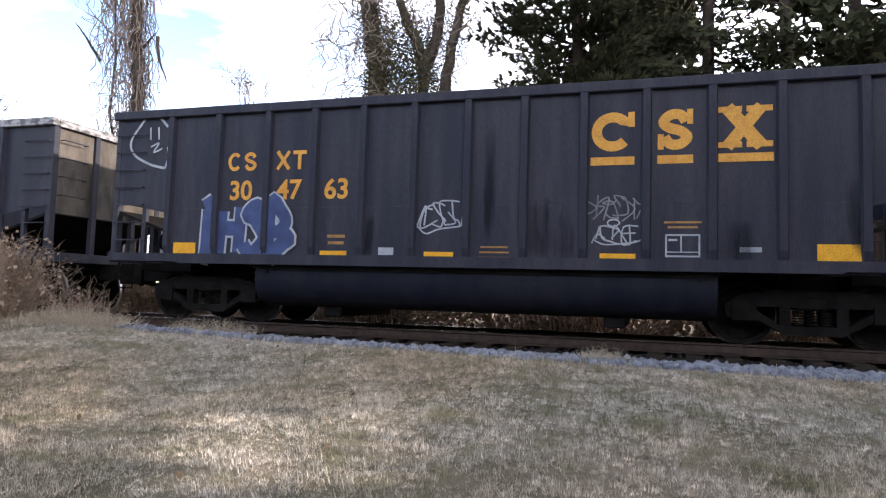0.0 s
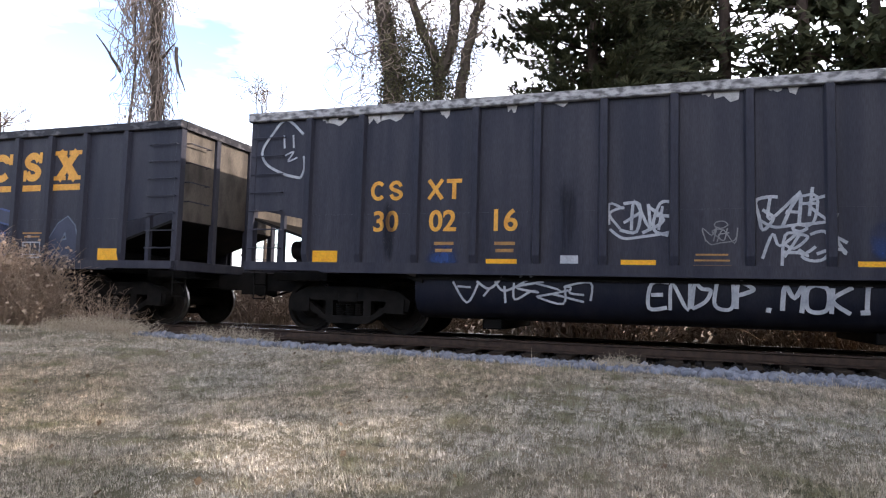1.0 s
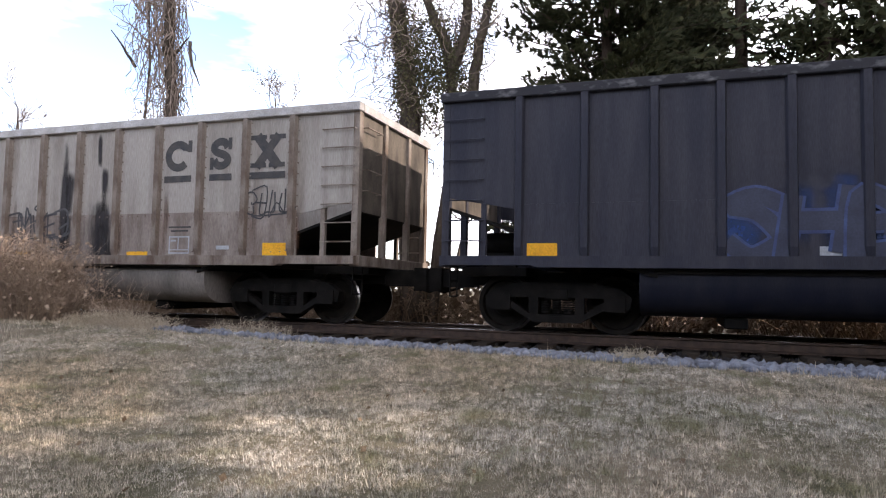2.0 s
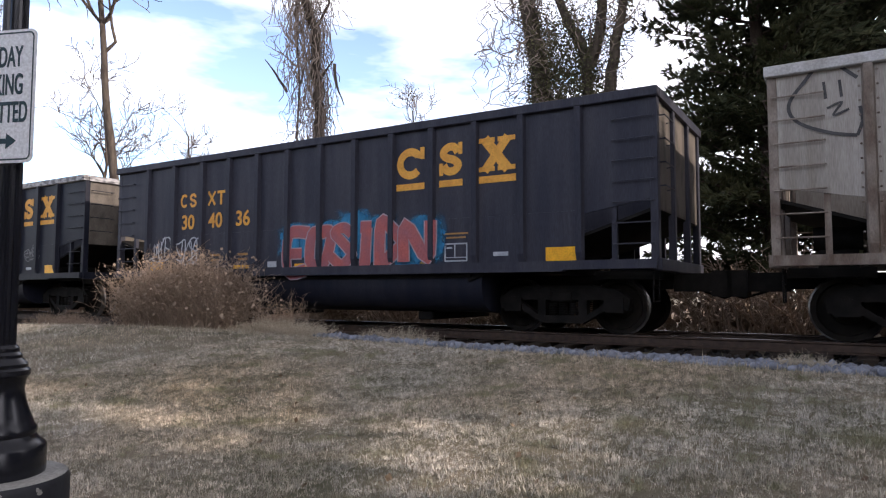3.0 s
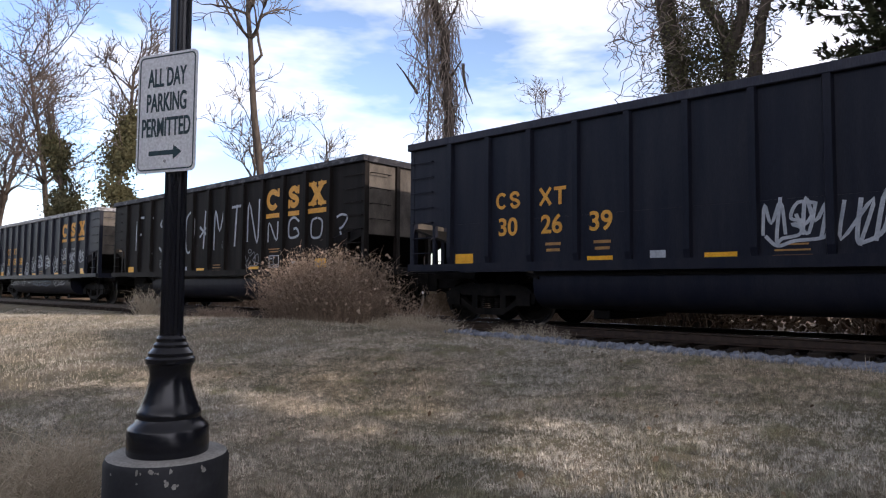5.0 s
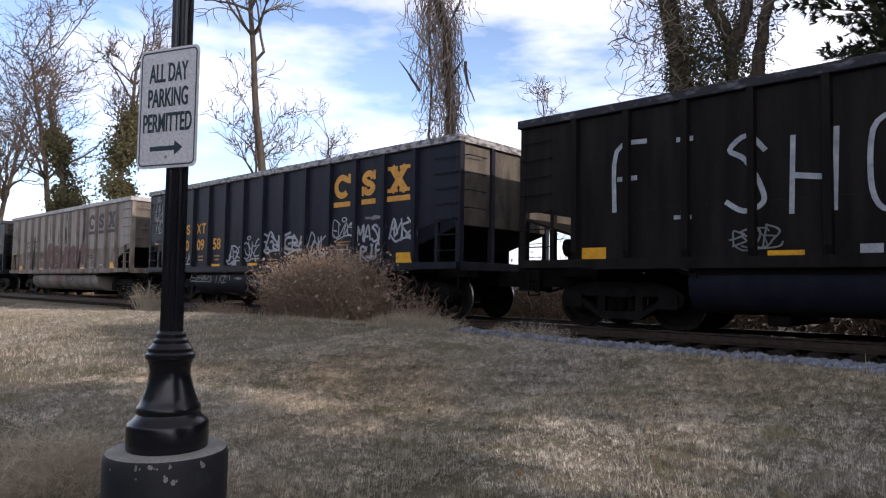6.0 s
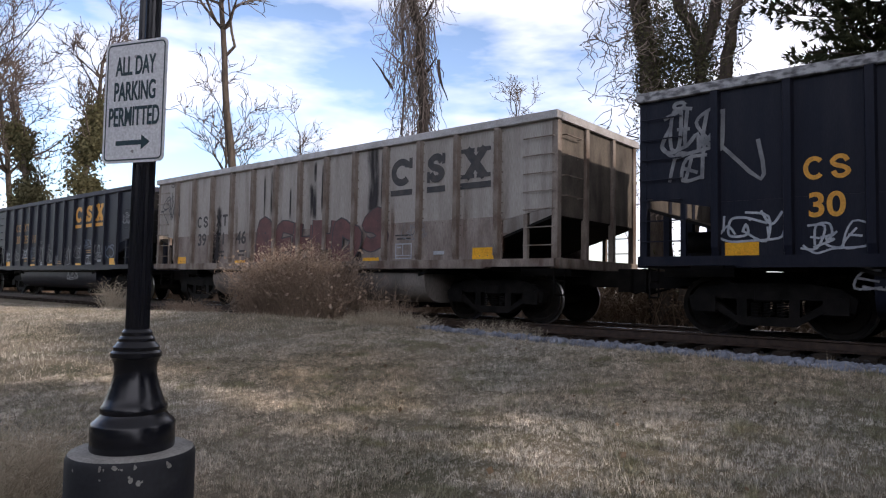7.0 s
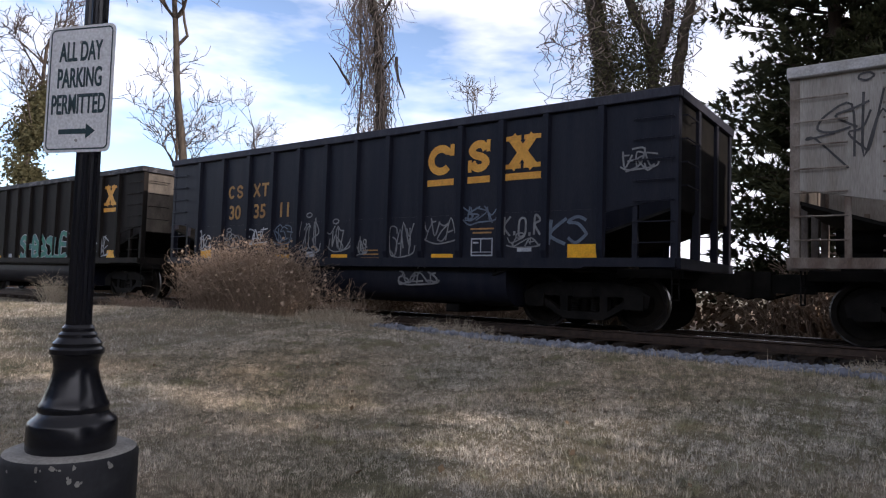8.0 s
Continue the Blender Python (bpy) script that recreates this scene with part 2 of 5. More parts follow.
def soft_material(name, colour, rough, ragged, reach, strength):
    """A film that thins out towards its rim, broken by noise; runs are drawn out downwards."""
    m = material(name, colour, [v * 1.5 for v in colour], rough, 0, 4.0, 40, (1, 1, 0.4), spec=0.15, bump=0)
    nd, ln = m.node_tree.nodes, m.node_tree.links
    tc, sep = nd.new("ShaderNodeTexCoord"), nd.new("ShaderNodeSeparateXYZ")
    ln.new(tc.outputs["Generated"], sep.inputs[0])

    def math_node(op, a, b=0.0):
        n = nd.new("ShaderNodeMath")
        n.operation = op
        for k, v in enumerate((a, b)):
            if isinstance(v, float):
                n.inputs[k].default_value = v
            else:
                ln.new(v, n.inputs[k])
        return n.outputs[0]

    ax = math_node("ABSOLUTE", math_node("SUBTRACT", math_node("MULTIPLY", sep.outputs["X"], 2.0), 1.0))
    az = math_node("ABSOLUTE", math_node("SUBTRACT", math_node("MULTIPLY", sep.outputs["Z"], 2.0), 1.0))
    inside = math_node("MULTIPLY", math_node("SUBTRACT", 1.0, math_node("POWER", ax, 2.0)), math_node("SUBTRACT", 1.0, math_node("POWER", az, 4.0)))
    mp, ns = nd.new("ShaderNodeMapping"), nd.new("ShaderNodeTexNoise")
    mp.inputs["Scale"].default_value = ragged
    ns.inputs["Scale"].default_value, ns.inputs["Detail"].default_value = 1.0, 5.0
    ln.new(tc.outputs["Object"], mp.inputs[0])
    ln.new(mp.outputs[0], ns.inputs["Vector"])
    cover = nd.new("ShaderNodeMapRange")
    cover.interpolation_type = "SMOOTHSTEP"
    cover.inputs["From Min"].default_value, cover.inputs["From Max"].default_value = 0.78 - reach, 1.18 - reach
    cover.inputs["To Max"].default_value = strength
    ln.new(math_node("ADD", math_node("MULTIPLY", inside, 0.62), math_node("MULTIPLY", ns.outputs["Fac"], 0.8)), cover.inputs["Value"])
    ln.new(cover.outputs[0], nd["Principled BSDF"].inputs["Alpha"])
    return m


SOOT = soft_material("soot_run", (0.035, 0.033, 0.036), 0.75, (7.0, 7.0, 1.2), 0.10, 0.95)
GRIME = soft_material("dark_wet_run", (0.012, 0.013, 0.02), 0.5, (7.0, 7.0, 0.8), 0.0, 0.75)
RUST_RUN = soft_material("rust_run", (0.12, 0.06, 0.035), 0.8, (9.0, 9.0, 0.9), 0.0, 0.6)
MIST_BLUE = soft_material("blue_spray_mist", (0.03, 0.06, 0.17), 0.6, (3.0, 3.0, 3.0), 0.05, 0.8)
MIST_CYAN_THIN = soft_material("washed_blue_paint", (0.22, 0.31, 0.40), 0.6, (2.0, 2.0, 2.0), 0.15, 0.45)
MIST_CYAN = soft_material("cyan_spray_mist", (0.03, 0.17, 0.32), 0.6, (5.0, 5.0, 5.0), 0.34, 0.95)


def grass_material():
    """Dormant lawn: straw, frosted grey and a little green, in patches of metres and blade by blade."""
    m = material("dormant_grass", (0.72, 0.68, 0.615), (0.25, 0.232, 0.18), 0.9, 0, 2.2, 16.0, low=0.38, high=0.62, bump=0, island=0.6, grit=(0.25, 1.8))
    nd, ln = m.node_tree.nodes, m.node_tree.links
    p = nd["Principled BSDF"]
    src = p.inputs["Base Color"].links[0].from_socket
    tc = nd.new("ShaderNodeTexCoord")
    n = nd.new("ShaderNodeTexNoise")
    n.inputs["Scale"].default_value, n.inputs["Detail"].default_value = 0.35, 3.0
    ln.new(tc.outputs["Object"], n.inputs["Vector"])
    r = nd.new("ShaderNodeMapRange")
    r.inputs["From Min"].default_value, r.inputs["From Max"].default_value = 0.42, 0.66
    ln.new(n.outputs["Fac"], r.inputs["Value"])
    x = nd.new("ShaderNodeMix")
    x.data_type, x.blend_type = "RGBA", "MULTIPLY"
    x.inputs[7].default_value = (1.04, 0.93, 0.80, 1)
    ln.new(r.outputs[0], x.inputs["Factor"])
    ln.new(src, x.inputs[6])
    # small green tufts between the straw
    n2, r2, g2 = nd.new("ShaderNodeTexNoise"), nd.new("ShaderNodeMapRange"), nd.new("ShaderNodeMix")
    n2.inputs["Scale"].default_value, n2.inputs["Detail"].default_value = 2.6, 4.0
    ln.new(tc.outputs["Object"], n2.inputs["Vector"])
    r2.inputs["From Min"].default_value, r2.inputs["From Max"].default_value, r2.inputs["To Max"].default_value = 0.55, 0.66, 0.75
    ln.new(n2.outputs["Fac"], r2.inputs["Value"])
    g2.data_type = "RGBA"
    g2.inputs[7].default_value = (0.24, 0.24, 0.13, 1)
    ln.new(r2.outputs[0], g2.inputs["Factor"])
    ln.new(x.outputs[2], g2.inputs[6])
    ln.new(g2.outputs[2], p.inputs["Base Color"])
    return m


GRASS = grass_material()


# ---- mesh helpers ----
def link(name, me, mats, parent=None, label=""):
    for m in mats if isinstance(mats, (list, tuple)) else [mats]:
        me.materials.append(m)
    ob = new(name, me)
    ob.parent = parent
    if label:
        ob["label"] = label
    return ob


def part(name, bm, mats, parent, label=""):
    me = bpy.data.meshes.new(name)
    bm.to_mesh(me)
    bm.free()
    return link(name, me, mats, parent, label)


def share(ob, m, parent=None):
    """A twin piece on the same mesh."""
    o = ob.copy()
    scene.collection.objects.link(o)
    o.parent = parent or ob.parent
    o.matrix_basis = m
    return o


def thing(name, label, category, group="", kind="", at=None):
    e = new(name)
    e.empty_display_size = 0.2
    if at:
        e.matrix_basis = at
    return tagged(e, label, category, group, kind)


def add_box(bm, x0, x1, y0, y1, z0, z1, m=None, mat=0):
    r = bmesh.ops.create_cube(bm, size=1, matrix=(m or Matrix()) @ Matrix.Translation(((x0 + x1) / 2, (y0 + y1) / 2, (z0 + z1) / 2)) @ Matrix.Diagonal((x1 - x0, y1 - y0, z1 - z0, 1)))
    for f in {f for v in r["verts"] for f in v.link_faces}:
        f.material_index = mat
    return r["verts"]


def box(x0, x1, y0, y1, z0, z1, bevel=0.0):
    bm = bmesh.new()
    add_box(bm, x0, x1, y0, y1, z0, z1)
    if bevel:
        bmesh.ops.bevel(bm, geom=bm.edges[:], offset=bevel, segments=1, affect="EDGES")
    return bm


def prism(points, y0, y1):
    """A plate with an outline in x and z, from y0 to y1."""
    bm = bmesh.new()
    a = [bm.verts.new((x, y0, z)) for x, z in points]
    b = [bm.verts.new((x, y1, z)) for x, z in points]
    n = len(points)
    bm.faces.new(a)
    bm.faces.new(b[::-1])
    for i in range(n):
        bm.faces.new((a[i], b[i], b[(i + 1) % n], a[(i + 1) % n]))
    bmesh.ops.recalc_face_normals(bm, faces=bm.faces[:])
    return bm


def lathe(profile, n=32, flute=0.0):
    """A turned body from rows of radius and height."""
    bm = bmesh.new()
    rings = []
    for r, z in profile:
        rings.append([bm.verts.new((r * (1 - flute * (i % 2)) * math.cos(2 * math.pi * i / n), r * (1 - flute * (i % 2)) * math.sin(2 * math.pi * i / n), z)) for i in range(n)])
    for a, b in zip(rings, rings[1:]):
        for i in range(n):
            bm.faces.new((a[i], a[(i + 1) % n], b[(i + 1) % n], b[i]))
    bm.faces.new(rings[0][::-1])
    bm.faces.new(rings[-1])
    return bm


def smooth(ob, angle=40):
    for p in ob.data.polygons:
        p.use_smooth = True
    ob.data.set_sharp_from_angle(angle=radians(angle))
    return ob


class Geo:
    """Plain lists of corners and faces for tubes, blades and leaves."""

    def __init__(self):
        self.v, self.f = [], []

    def tube(self, pts, radii, n=5):
        base = len(self.v)
        for k, (p, r) in enumerate(zip(pts, radii)):
            d = (pts[min(k + 1, len(pts) - 1)] - pts[max(k - 1, 0)])
            d = d.normalized() if d.length > 1e-6 else Vector((0, 0, 1))
            u = d.orthogonal().normalized()
            w = d.cross(u)
            for i in range(n):
                a = 2 * math.pi * i / n
                self.v.append(p + (u * math.cos(a) + w * math.sin(a)) * r)
        for k in range(len(pts) - 1):
            for i in range(n):
                j = (i + 1) % n
                self.f.append((base + k * n + i, base + k * n + j, base + (k + 1) * n + j, base + (k + 1) * n + i))

    def tri(self, a, b, c):
        k = len(self.v)
        self.v += [a, b, c]
        self.f.append((k, k + 1, k + 2))

    def quad(self, a, b, c, d):
        k = len(self.v)
        self.v += [a, b, c, d]
        self.f.append((k, k + 1, k + 2, k + 3))

    def leaf(self, p, size, rng):
        d = Vector((rng.gauss(0, 1), rng.gauss(0, 1), rng.gauss(0, 1))).normalized() * size
        u = d.orthogonal().normalized() * size * rng.uniform(0.3, 0.55)
        self.quad(p - d * 0.5, p + u, p + d * 0.5, p - u)

    def mesh(self, name):
        me = bpy.data.meshes.new(name)
        me.from_pydata([tuple(v) for v in self.v], [], self.f)
        return me


# ---- ground ----
def edge_height(x):
    return float(np.interp(x, (-300, -60, -31, -25, -18, -13, -10, -6, 1, 6, 300), (0.1, 0.15, 0.27, 0.45, 0.62, 0.74, 0.72, 0.62, 0.53, 0.5, 0.4)))


def ground_z(x, y):
    e = edge_height(x)
    if y < 8.3:
        z = e * max(y, -3) / 8.3 if y > 0 else 0.03 * max(y, -20)
        return z + 0.035 * noise.noise(Vector((x * 0.45, y * 0.45, 0))) * min(1, max(0, y)) * min(1, max(0.2, (9 - y) / 3))
    if y < 9.3:
        return e + (0.50 - e) * (y - 8.3)
    if y < 14:
        return 0.50 - 0.04 * min(1, (y - 9.3) / 0.6)
    if y < 18:
        return 0.46 - 0.06 * (y - 14)
    return 0.22


def make_ground():
    xs = sorted({-3000.0, -1500.0, -700.0, -300.0, -150.0, -90.0, -60.0, 90.0, 150.0, 300.0, 700.0, 1500.0, 3000.0} | {-45 + 0.6 * i for i in range(110)} | {22.0 + 6 * i for i in range(8)})
    ys = sorted({-3000.0, -1000.0, -300.0, -80.0, -30.0, -12.0, -5.0, -2.0} | {0.4 * i for i in range(21)} | {8.3, 8.5, 8.8, 9.3, 10, 14, 16, 18, 22, 30, 45, 80, 160, 400, 1000, 3000})
    me = bpy.data.meshes.new("ground")
    n = len(ys)
    me.from_pydata([(x, y, ground_z(x, y)) for x in xs for y in ys], [], [(i * n + j, (i + 1) * n + j, (i + 1) * n + j + 1, i * n + j + 1) for i in range(len(xs) - 1) for j in range(n - 1)])
    tagged(link("ground", me, EARTH), "gently sloping lawn soil with thin dry thatch", "ground", kind="structure")


make_ground()


def make_verge():
    """Leaf-strewn strip behind the track, a little above the soil."""
    xs, ys = [-140 + 4 * i for i in range(51)], [13.7, 15, 17, 20, 26, 36, 60]
    r = random.Random(15)
    me = bpy.data.meshes.new("verge")
    n = len(ys)
    me.from_pydata([(x, y, ground_z(x, y) + 0.03 + (r.uniform(0, 0.15) if 13.7 < y < 60 else 0)) for x in xs for y in ys], [], [(i * n + j, (i + 1) * n + j, (i + 1) * n + j + 1, i * n + j + 1) for i in range(len(xs) - 1) for j in range(n - 1)])
    tagged(link("verge", me, LITTER), "brown leaf-strewn ground behind the railway", "ground", kind="structure")


make_verge()


def blades(name, count, x0, x1, y0, y1, size, mat, label, seed, edge=0.0, category="grass"):
    """Narrow blades scattered over a stretch of the plan, joined into one mesh."""
    rng = np.random.default_rng(seed)
    x, y = rng.uniform(x0, x1, count), rng.uniform(y0, y1, count)
    # tufts: pull blades towards scattered centres
    tuft = 0.11
    ix, iy = np.floor((x - x0) / tuft).astype(int), np.floor((y - y0) / tuft).astype(int)
    table = rng.uniform(-0.3, 1.3, (ix.max() + 1, iy.max() + 1, 2))
    cell = table[ix, iy]
    cx, cy = x0 + (ix + cell[:, 0]) * tuft, y0 + (iy + cell[:, 1]) * tuft
    k = rng.uniform(0, 0.75, count) * rng.random((ix.max() + 1, iy.max() + 1))[ix, iy]
    x, y = x + (cx - x) * k, y + (cy - y) * k
    if edge:
        y = np.where((x > -8) & (y > edge), y0 + (y - edge) * 2, y)
    z = np.array([ground_z(a, b) for a, b in zip(x, y)]) - 0.004
    h = size * rng.gamma(5.0, 0.2, count)
    # hummocks of a hand's width, some tall and some worn low
    patch = rng.uniform(0.45, 1.5, (int((x1 - x0) / 0.22) + 3, int((y1 - y0) / 0.22) + 3))
    h *= patch[np.clip(((x - x0) / 0.22).astype(int), 0, patch.shape[0] - 1), np.clip(((y - y0) / 0.22).astype(int), 0, patch.shape[1] - 1)]
    a = rng.uniform(0, 2 * np.pi, count)
    lean = rng.uniform(0.1, 1.35, count)
    w = 0.0033 * (size / 0.05) ** 0.7 * rng.uniform(0.7, 1.5, count)
    dx, dy = np.cos(a), np.sin(a)
    v = np.zeros((count, 3, 3))
    v[:, 0] = np.stack([x - dy * w, y + dx * w, z], 1)
    v[:, 1] = np.stack([x + dy * w, y - dx * w, z], 1)
    v[:, 2] = np.stack([x + dx * h * np.sin(lean), y + dy * h * np.sin(lean), z + h * np.cos(lean)], 1)
    me = bpy.data.meshes.new(name)
    me.vertices.add(count * 3)
    me.vertices.foreach_set("co", v.ravel())
    me.loops.add(count * 3)
    me.loops.foreach_set("vertex_index", np.arange(count * 3))
    me.polygons.add(count)
    me.polygons.foreach_set("loop_start", np.arange(count) * 3)
    me.update()
    tagged(link(name, me, mat), label, category, kind="stuff")


blades("lawn_grass", 900000, -9.5, 4.5, 1.8, 8.6, 0.033, GRASS, "short dormant straw-coloured lawn grass with frosted tips", 3, 8.22)
blades("lawn_grass", 150000, -34, -9.5, 1.0, 8.9, 0.05, GRASS, "dormant tan lawn grass beyond the lamp post", 4)
blades("verge_grass", 7000, -12.5, 3.0, 7.9, 8.32, 0.06, DRY, "pale uncut grass along the edge of the ballast", 5)


# ---- track ----
D, RZ, MID = 10.05, 0.72, 11.65     # near side of the cars, top of rail, centre of the track


def make_track():
    t = thing("railway_track", "single railway track with worn steel rails on dark timber sleepers", "railway track", kind="structure")
    prof = [(-0.07, 0), (0.07, 0), (0.07, 0.015), (0.012, 0.035), (0.012, 0.125), (0.036, 0.14), (0.036, 0.166), (0.028, 0.172), (-0.028, 0.172), (-0.036, 0.166), (-0.036, 0.14), (-0.012, 0.125), (-0.012, 0.035), (-0.07, 0.015)]
    for y in (MID - 0.753, MID + 0.753):
        bm = bmesh.new()
        a = [bm.verts.new((-320, y + p, RZ - 0.172 + q)) for p, q in prof]
        b = [bm.verts.new((140, y + p, RZ - 0.172 + q)) for p, q in prof]
        for i in range(len(prof)):
            f = bm.faces.new((a[i], a[(i + 1) % len(prof)], b[(i + 1) % len(prof)], b[i]))
            f.material_index = 1 if i in (6, 7, 8) else 0
        bmesh.ops.recalc_face_normals(bm, faces=bm.faces[:])
        part("rail", bm, [RAILM, RAILTOP], t, "brown steel rail with a polished running surface")
    bm = box(-0.12, 0.12, -1.3, 1.3, -0.17, 0, 0.012)
    first = part("sleeper", bm, TIE, t)
    r = random.Random(8)
    first.matrix_basis = pose(-75, MID, RZ - 0.172)
    for i in range(1, 190):
        share(first, pose(-75 + 0.53 * i + r.uniform(-0.02, 0.02), MID + r.uniform(-0.04, 0.04), RZ - 0.172 + r.uniform(-0.008, 0.0), 0, 0, r.uniform(-1.2, 1.2)))


make_track()


def ballast(name, count, x0, x1, y0, y1, lo, hi, mat, label, seed, z0=None):
    r = np.random.default_rng(seed)
    t = (1 + 5 ** 0.5) / 2
    ico = np.array([(-1, t, 0), (1, t, 0), (-1, -t, 0), (1, -t, 0), (0, -1, t), (0, 1, t), (0, -1, -t), (0, 1, -t), (t, 0, -1), (t, 0, 1), (-t, 0, -1), (-t, 0, 1)]) / 1.9
    tri = np.array([0, 11, 5, 0, 5, 1, 0, 1, 7, 0, 7, 10, 0, 10, 11, 1, 5, 9, 5, 11, 4, 11, 10, 2, 10, 7, 6, 7, 1, 8, 3, 9, 4, 3, 4, 2, 3, 2, 6, 3, 6, 8, 3, 8, 9, 4, 9, 5, 2, 4, 11, 6, 2, 10, 8, 6, 7, 9, 8, 1])
    x, y = r.uniform(x0, x1, count), r.uniform(y0, y1, count)
    z = np.array([ground_z(a, b) for a, b in zip(x, y)]) if z0 is None else np.full(count, z0)
    size = r.uniform(lo, hi, count)
    v = ico[None] * (1 + r.uniform(-0.32, 0.32, (count, 12, 1))) * size[:, None, None] * r.uniform(0.65, 1.25, (count, 1, 3))
    v += np.stack([x, y, z + size * r.uniform(-0.1, 0.7, count)], 1)[:, None]
    me = bpy.data.meshes.new(name)
    me.vertices.add(count * 12)
    me.vertices.foreach_set("co", v.ravel())
    me.loops.add(count * 60)
    me.loops.foreach_set("vertex_index", (np.arange(count)[:, None] * 12 + tri[None]).ravel())
    me.polygons.add(count * 20)
    me.polygons.foreach_set("loop_start", np.arange(count * 20) * 3)
    me.update()
    tagged(link(name, me, mat), label, "ballast", kind="stuff")


ballast("ballast_stones", 6500, -8.5, 6, 8.2, 9.15, 0.022, 0.062, STONE, "angular pale blue-grey ballast stones along the lawn edge", 11)
ballast("ballast_stones", 6500, -24, 8, 9.0, 13.2, 0.025, 0.05, STONE_DARK, "dark ballast stones round the sleepers", 12)


# ---- the coal train ----
PITCH, SPEED, START = 15.684, 18.533, -10.54   # spacing of the long cars, metres a second, first car's rear end
LONG = (14.15, 1.16, 0.978)     # length, end bay, rib spacing
SHORT = (13.35, 1.23, 0.883)    # on the short cars the bays next to the end bays are wider
TOP, SILL, HALF = 3.785, 1.015, 1.60                  # over the rail; half the width


def bay(size, u):
    """The place along a car's side of a number of bays, counted from its first rib."""
    L, first, step = size
    if size == LONG:
        return first + step * u
    w = 0.99                      # the two wide bays at the rear, one at the front
    return first + (w * u if u < 2 else 2 * w + step * (u - 2) if u < 11 else 2 * w + 9 * step + w * (u - 11))


def make_wheelset(parent, x):
    bm = bmesh.new()
    prof = [(0.075, -0.98), (0.09, -0.90), (0.09, -0.80), (0.20, -0.79), (0.22, -0.755), (0.36, -0.745), (0.385, -0.80), (0.455, -0.80), (0.458, -0.72), (0.485, -0.70), (0.485, -0.675), (0.40, -0.67), (0.36, -0.70), (0.15, -0.69), (0.085, -0.66)]
    full = prof + [(r, -y) for r, y in prof[::-1]]
    n, rings = 24, []
    for r, y in full:
        rings.append([bm.verts.new((r * math.cos(2 * math.pi * i / n), y, r * math.sin(2 * math.pi * i / n))) for i in range(n)])
    for k, (a, b) in enumerate(zip(rings, rings[1:])):
        for i in range(n):
            f = bm.faces.new((a[i], b[i], b[(i + 1) % n], a[(i + 1) % n]))
            f.material_index = 1 if k in (7, 8, len(full) - 10, len(full) - 9) else 0
    bm.faces.new(rings[0][::-1])
    bm.faces.new(rings[-1])
    bmesh.ops.recalc_face_normals(bm, faces=bm.faces[:])
    # three bolts in each axle cap
    for s in (-1, 1):
        for i in range(3):
            a = 2 * math.pi * i / 3
            add_box(bm, 0.045 * math.cos(a) - 0.012, 0.045 * math.cos(a) + 0.012, s * 0.975 - 0.015, s * 0.975 + 0.015, 0.045 * math.sin(a) - 0.012, 0.045 * math.sin(a) + 0.012)
    w = smooth(part("wheelset", bm, [WHEELM, TREAD], parent, "pair of steel wheels on one axle"))
    w.matrix_basis = pose(x, 0, 0.458)
    return w


def make_truck(parent, x):
    t = new("truck")
    t.empty_display_size = 0.2
    t.parent = parent
    t.matrix_basis = pose(x, 0, 0)
    # cast frame with two windows and a sagging middle
    outer = [(-1.15, 0.60), (-1.12, 0.40), (-0.72, 0.38), (-0.36, 0.17), (0.36, 0.17), (0.72, 0.38), (1.12, 0.40), (1.15, 0.60), (0.95, 0.70), (0.55, 0.78), (-0.55, 0.78), (-0.95, 0.70)]
    for s in (-1, 1):
        bm = bmesh.new()
        y0, y1 = s * 1.0 - 0.09, s * 1.0 + 0.09
        lower = [(-1.15, 0.58), (-1.12, 0.40), (-0.72, 0.38), (-0.36, 0.17), (0.36, 0.17), (0.72, 0.38), (1.12, 0.40), (1.15, 0.58), (0.80, 0.56), (0.42, 0.30), (-0.42, 0.30), (-0.80, 0.56)]
        upper = [(-1.15, 0.58), (-0.80, 0.56), (0.80, 0.56), (1.15, 0.58), (0.95, 0.72), (0.55, 0.80), (-0.55, 0.80), (-0.95, 0.72)]
        for pts in (lower, upper):
            a = [bm.verts.new((px, y0, pz)) for px, pz in pts]
            b = [bm.verts.new((px, y1, pz)) for px, pz in pts]
            bm.faces.new(a)
            bm.faces.new(b[::-1])
            for i in range(len(pts)):
                bm.faces.new((a[i], b[i], b[(i + 1) % len(pts)], a[(i + 1) % len(pts)]))
        for px in (-0.36, 0.36):
            add_box(bm, px - 0.07, px + 0.07, y0 + 0.01, y1 - 0.01, 0.25, 0.62)
        for px in (-0.89, 0.89):
            add_box(bm, px - 0.16, px + 0.16, s * 1.03 - 0.1, s * 1.03 + 0.1, 0.36, 0.60)
        bmesh.ops.recalc_face_normals(bm, faces=bm.faces[:])
        part("side_frame", bm, TRUCKM, t)
        sp = bmesh.new()
        for px in (-0.18, 0.0, 0.18):
            for k in range(6):
                bmesh.ops.create_cone(sp, cap_ends=True, segments=10, radius1=0.075, radius2=0.075, depth=0.022, matrix=Matrix.Translation((px, s * 1.0, 0.29 + 0.04 * k)))
        part("spring_nest", sp, TRUCKM, t, "nest of coil springs")
    part("bolster", box(-0.2, 0.2, -1.1, 1.1, 0.52, 0.72, 0.03), TRUCKM, t)
    for px in (-0.89, 0.89):
        make_wheelset(t, px)
    return t


